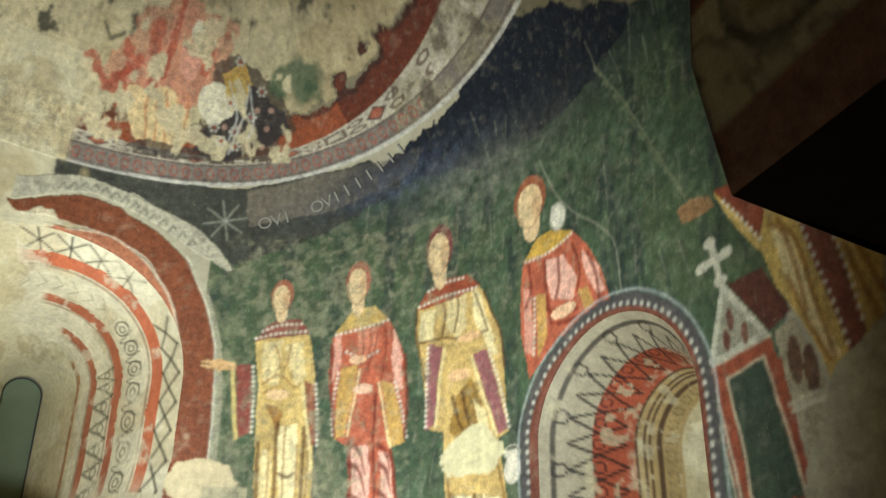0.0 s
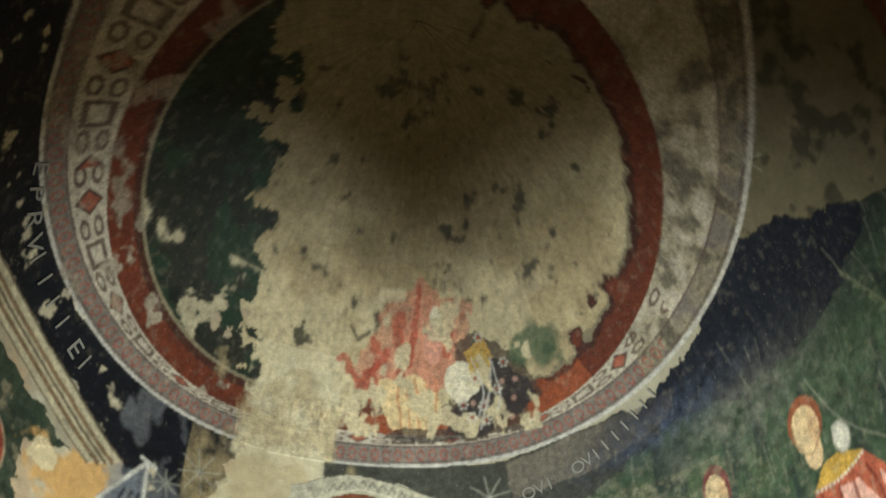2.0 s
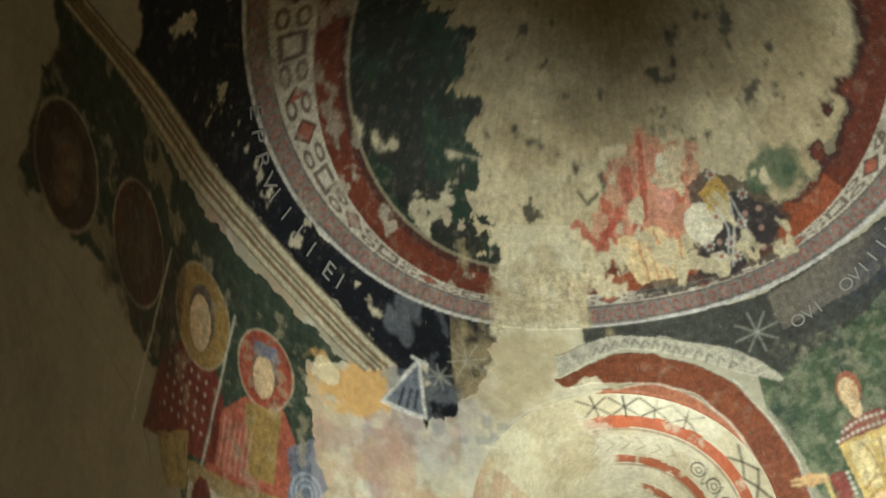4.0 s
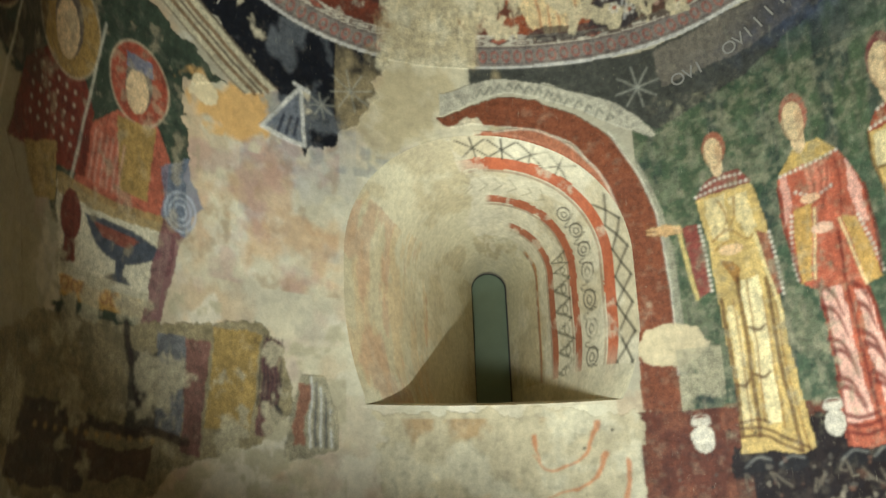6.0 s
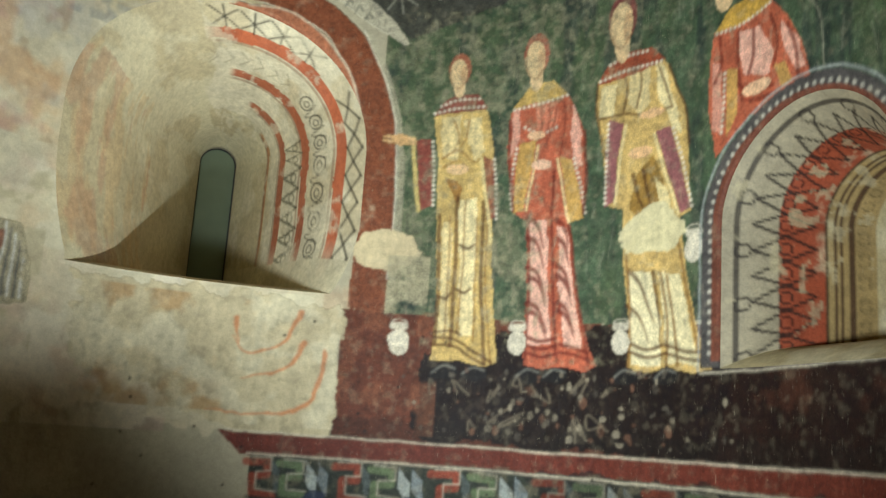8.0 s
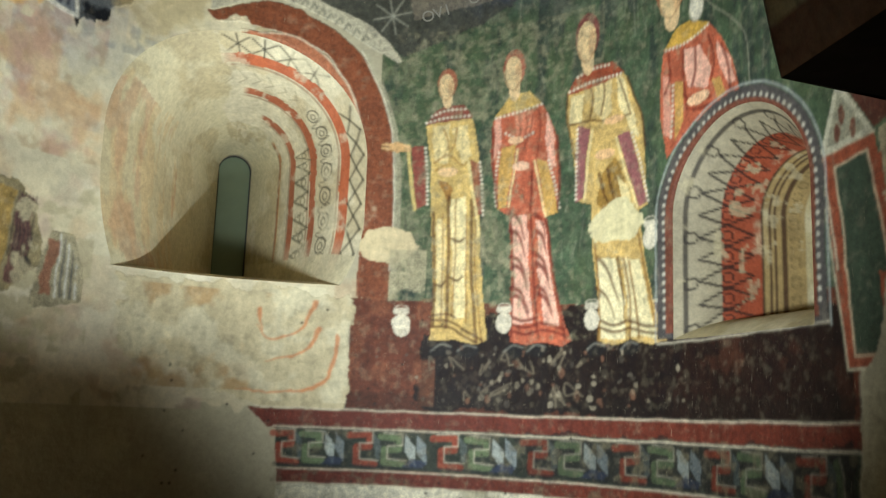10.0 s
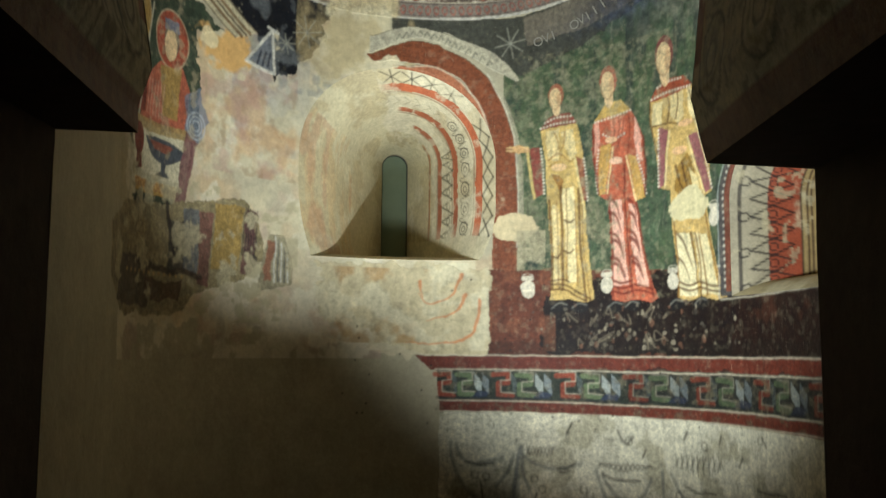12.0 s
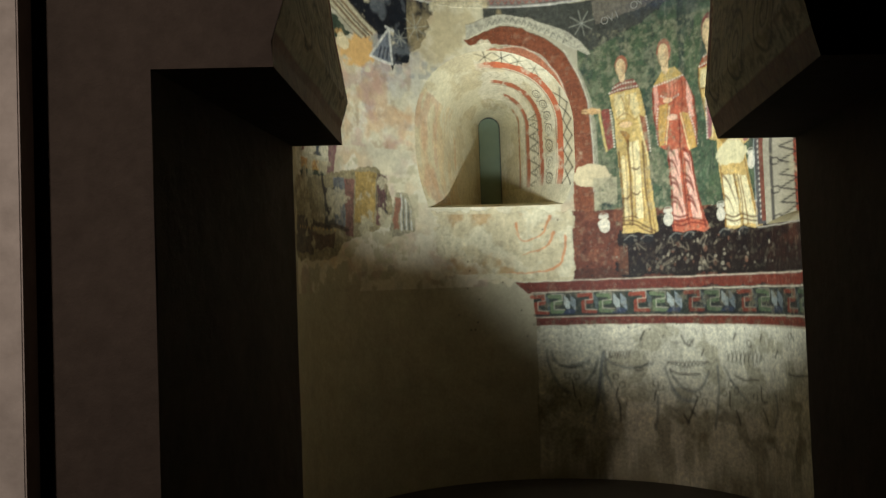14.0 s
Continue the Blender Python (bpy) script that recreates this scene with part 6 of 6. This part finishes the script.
BACK = (0.0, 0.09, 2.02, 2.36, 0.09)
v, q, col, n_loop = splay(NICHE_R, LIP_R, BACK, lambda p: np.stack([np.full(len(p), 2.3), -0.1 - p[:, 0], p[:, 1]], -1), (44, 110, 44), 80, paint_small)
small_niche = new("small_niche", grid_mesh("small_niche", v, np.concatenate([q, close_loop(v, 80, n_loop, "")]), col, FRESCO))
small_niche.parent = apse
tagged(small_niche, "small splayed niche painted with zigzag and red bands")
bm = bmesh.new()
bm.faces.new([bm.verts.new((2.3, -0.1 - x, z)) for x, z in loop_points(*BACK, 6, 16, 6)])
part("niche_back", bm, OUTER, apse, "rough plaster back of the small niche")

# ---- lettering of the inscription bands ----
CHALK, _t, b_, _c = nodes_of("chalk_white_paint")
_n = noise_node(_t, _c, 40, 5)
_t.links.new(mix(_t, "MIX", _n.outputs[0], lin((96, 92, 82)), lin((166, 160, 144))), b_.inputs["Base Color"])
b_.inputs["Roughness"].default_value = 0.8


def on_wall(s, h, ds, dh):
    """The frame on the wall at (s, h): x along the writing, y to the letters' tops, z to the room."""
    p = Vector(sheet(s, h, -0.008))
    ahead = (Vector(sheet(s + ds * 0.02, h + dh * 0.02, -0.008)) - p).normalized()
    e = Vector(sheet(s + 0.01, h)) - Vector(sheet(s, h))
    f = Vector(sheet(s, h + 0.01)) - Vector(sheet(s, h))
    z = e.cross(f).normalized()
    y = z.cross(ahead).normalized()
    m = Matrix((ahead, y, z)).transposed().to_4x4()
    m.translation = p
    return m


def write(text, path, size, gap):
    n = [math.dist(sheet(*a), sheet(*b)) for a, b in zip(path, path[1:])]
    step = np.concatenate([[0], np.cumsum(n)])
    for k, ch in enumerate(text):
        d = 0.02 + k * gap
        s, h = np.interp(d, step, [p[0] for p in path]), np.interp(d, step, [p[1] for p in path])
        s2, h2 = np.interp(d + 0.03, step, [p[0] for p in path]), np.interp(d + 0.03, step, [p[1] for p in path])
        if ch == "|":
            bm = box_bm((0, 0, 0), (0.009, size * 0.7, 0.003))
            me = bpy.data.meshes.new("worn_stroke")
            bm.to_mesh(me)
            bm.free()
            name = "worn_stroke"
        else:
            data = bpy.data.curves.new("letter", "FONT")
            data.body, data.size, data.extrude, data.resolution_u = ch, size, 0.001, 3
            tmp = bpy.data.objects.new("letter", data)
            scene.collection.objects.link(tmp)
            bpy.context.view_layer.update()
            me = bpy.data.meshes.new_from_object(tmp)
            bpy.data.objects.remove(tmp)
            name = "letter"
        me.materials.clear()
        me.materials.append(CHALK)
        ob = new(name, me)
        ob.parent = apse
        ob.matrix_world = on_wall(s, h, s2 - s, h2 - h)


write("OVI OVI||||||", curve([(0.76, 3.47), (1.0, 3.545), (1.2, 3.63), (1.5, 3.8)]), 0.085, 0.064)
write("EPRV||||E|", curve([(-2.2, 4.14), (-1.94, 3.93), (-1.74, 3.83), (-1.4, 3.68)]), 0.125, 0.098)

# ---- the arch between nave and apse: corbelled jambs, horseshoe soffit ----


def arch_profile(front):
    left = [(-1.38, 0.0), (-1.38, 2.13), (-1.17, 2.13), (-1.175, 2.2), (-1.14, 2.31), (-1.16, 2.44), (-1.19, 2.62), (-1.21, 2.8)]
    right = [(0.50, 2.8), (0.485, 2.62), (0.465, 2.45), (0.45, 2.33), (0.48, 2.2), (0.50, 2.13), (0.87, 2.13), (0.87, 0.0)]
    over = [(-0.355 - 0.855 * math.cos(math.pi * i / 24), 2.8 + 0.85 * math.sin(math.pi * i / 24)) for i in range(1, 24)]
    pts = left + over + right
    shift = [-0.25] * 2 + [-0.13] * 6 + [-0.13 - 0.13 * i / 24 for i in range(1, 24)] + [-0.26] * 8
    if front:
        return [(x + d, -3.22, z) for (x, z), d in zip(pts, shift)]
    return [(x, -1.70 + 0.06 * x, z) for x, z in pts]


pb, pf = arch_profile(False), arch_profile(True)
arch = tagged(new("wall_arch"), "thick rough-plastered wall with a corbelled horseshoe arch", "wall", kind="structure")


def face_bm(line, x_out, z_top, flip):
    bm = bmesh.new()
    n = len(line)
    outer_ = []
    for i, (x, y, z) in enumerate(line):
        if i < 8:
            outer_.append((-x_out, y, z))
        elif i >= n - 8:
            outer_.append((x_out, y, z))
        else:
            t = (i - 7) / (n - 15)
            d = t * (2 * x_out + 2 * (z_top - 2.8))
            a = z_top - 2.8
            outer_.append((-x_out, y, 2.8 + d) if d < a else (-x_out + d - a, y, z_top) if d < a + 2 * x_out else (x_out, y, z_top - (d - a - 2 * x_out)))
    va, vb = [bm.verts.new(p) for p in line], [bm.verts.new(p) for p in outer_]
    for i in range(n - 1):
        f = (va[i], va[i + 1], vb[i + 1], vb[i])
        bm.faces.new(f if flip else f[::-1])
    return bm


part("wall_face_nave", face_bm(pf, 4.2, 5.6, False), ARCH, arch, "brown rough-plastered wall face towards the nave")
part("wall_face_apse", face_bm(pb, 2.9, 5.6, True), OUTER, arch)


def band_mesh(name, i0, i1, material, label, painter=None, rows=70, fine=0.02):
    a, b = [Vector(p) for p in pb[i0 : i1 + 1]], [Vector(p) for p in pf[i0 : i1 + 1]]
    la = np.concatenate([[0], np.cumsum([(q - p).length for p, q in zip(a, a[1:])])])
    us = np.unique(np.concatenate([la, np.arange(0, la[-1], fine)]))
    A = np.stack([np.interp(us, la, [p[k] for p in a]) for k in range(3)], -1)
    B = np.stack([np.interp(us, la, [p[k] for p in b]) for k in range(3)], -1)
    ts = np.linspace(0, 1, rows)
    grid = A[None] * (1 - ts[:, None, None]) + B[None] * ts[:, None, None]
    canvas = Painter(us, ts * 1.5, (120, 104, 84))
    wave = 0.014 * (fbm(canvas.x, canvas.y, 3, 230, 4) - 0.5) * np.clip(canvas.x * 20, 0, 1) * np.clip((us[-1] - canvas.x) * 20, 0, 1)
    grid[..., 0] += wave
    if painter:
        painter(canvas, us[-1])
    ob = new(name, grid_mesh(name, grid.reshape(-1, 3), quads_of(rows, len(us)).reshape(-1, 4), canvas.c.reshape(-1, 3), material, True))
    ob.parent = arch
    return tagged(ob, label)


def paint_soffit(c, total):
    e = (slice(None), slice(None))
    n1, n2 = fbm(c.x, c.y, 5, 240, 5), fbm(c.x, c.y * 0.5, 9, 245, 4)
    c.lay(e, np.ones(c.x.shape), (184, 176, 144), 1)
    c.lay(e, np.clip(np.sin(n1 * 46) * 1.2, 0, 0.6), (84, 86, 72))
    c.lay(e, np.clip((n2 - 0.5) * 6, 0, 0.6), (196, 186, 150))
    for x in (0.3, total - 0.27):
        for y in (0.2, 0.62, 1.05):
            for r in (0.05, 0.09, 0.13):
                c.ring(x, y, r, 0.016, (60, 62, 48) if r != 0.09 else (148, 142, 104), 0.75)
    for lo, hi, tone in ((-0.01, 0.08, (128, 72, 52)), (0.08, 0.1, (196, 182, 142)), (1.41, 1.52, (124, 74, 56))):
        c.lay(e, (c.y > lo) * (c.y < hi) * (c.x > 0.3) * (c.x < total - 0.3), tone, 0.9)
    edge = (c.x > total - 0.1) | (c.x < 0.1)
    c.lay(e, edge * 1.0, (122, 74, 58), 0.85)
    c.dots([(total - 0.5 - 0.05 * k, 0.06) for k in range(30)], 0.012, (206, 196, 168), 0.9)


band_mesh("jamb_left", 0, 1, ARCH, "rough plastered left jamb of the arch")
band_mesh("corbel_underside_left", 1, 2, ARCH, "")
band_mesh("arch_soffit", 2, len(pb) - 3, FRESCO, "arch soffit painted as veined marble with red borders", paint_soffit, 130, 0.012)
band_mesh("corbel_underside_right", len(pb) - 3, len(pb) - 2, ARCH, "")
band_mesh("jamb_right", len(pb) - 2, len(pb) - 1, ARCH, "rough plastered right jamb of the arch")

# ---- the nave round the camera ----


def slab(name, a, b, material, label, category):
    me = bpy.data.meshes.new(name)
    bm = box_bm(a, b, 0.004)
    bm.to_mesh(me)
    bm.free()
    me.materials.append(material)
    return tagged(new(name, me), label, category, kind="structure")


slab("floor", (-4.6, -9.4, -0.2), (4.6, 3.2, 0.0), STONE, "worn grey stone floor", "floor")
slab("wall_nave_left", (-4.6, -9.4, 0.0), (-4.2, -3.2, 5.6), ARCH, "brown plastered side wall of the nave", "wall")
slab("wall_nave_right", (4.2, -9.4, 0.0), (4.6, -3.2, 5.6), ARCH, "brown plastered side wall of the nave", "wall")
slab("wall_nave_back", (-4.2, -9.4, 0.0), (4.2, -9.0, 5.6), ARCH, "brown plastered back wall of the nave", "wall")
slab("ceiling", (-4.6, -9.4, 5.6), (4.6, -1.6, 5.8), ARCH, "brown plastered ceiling of the nave", "ceiling")
slab("pilaster", (-3.0, -3.34, 0.0), (-1.935, -3.235, 5.6), PALE, "pale pinkish plastered pilaster beside the arch", "pilaster")
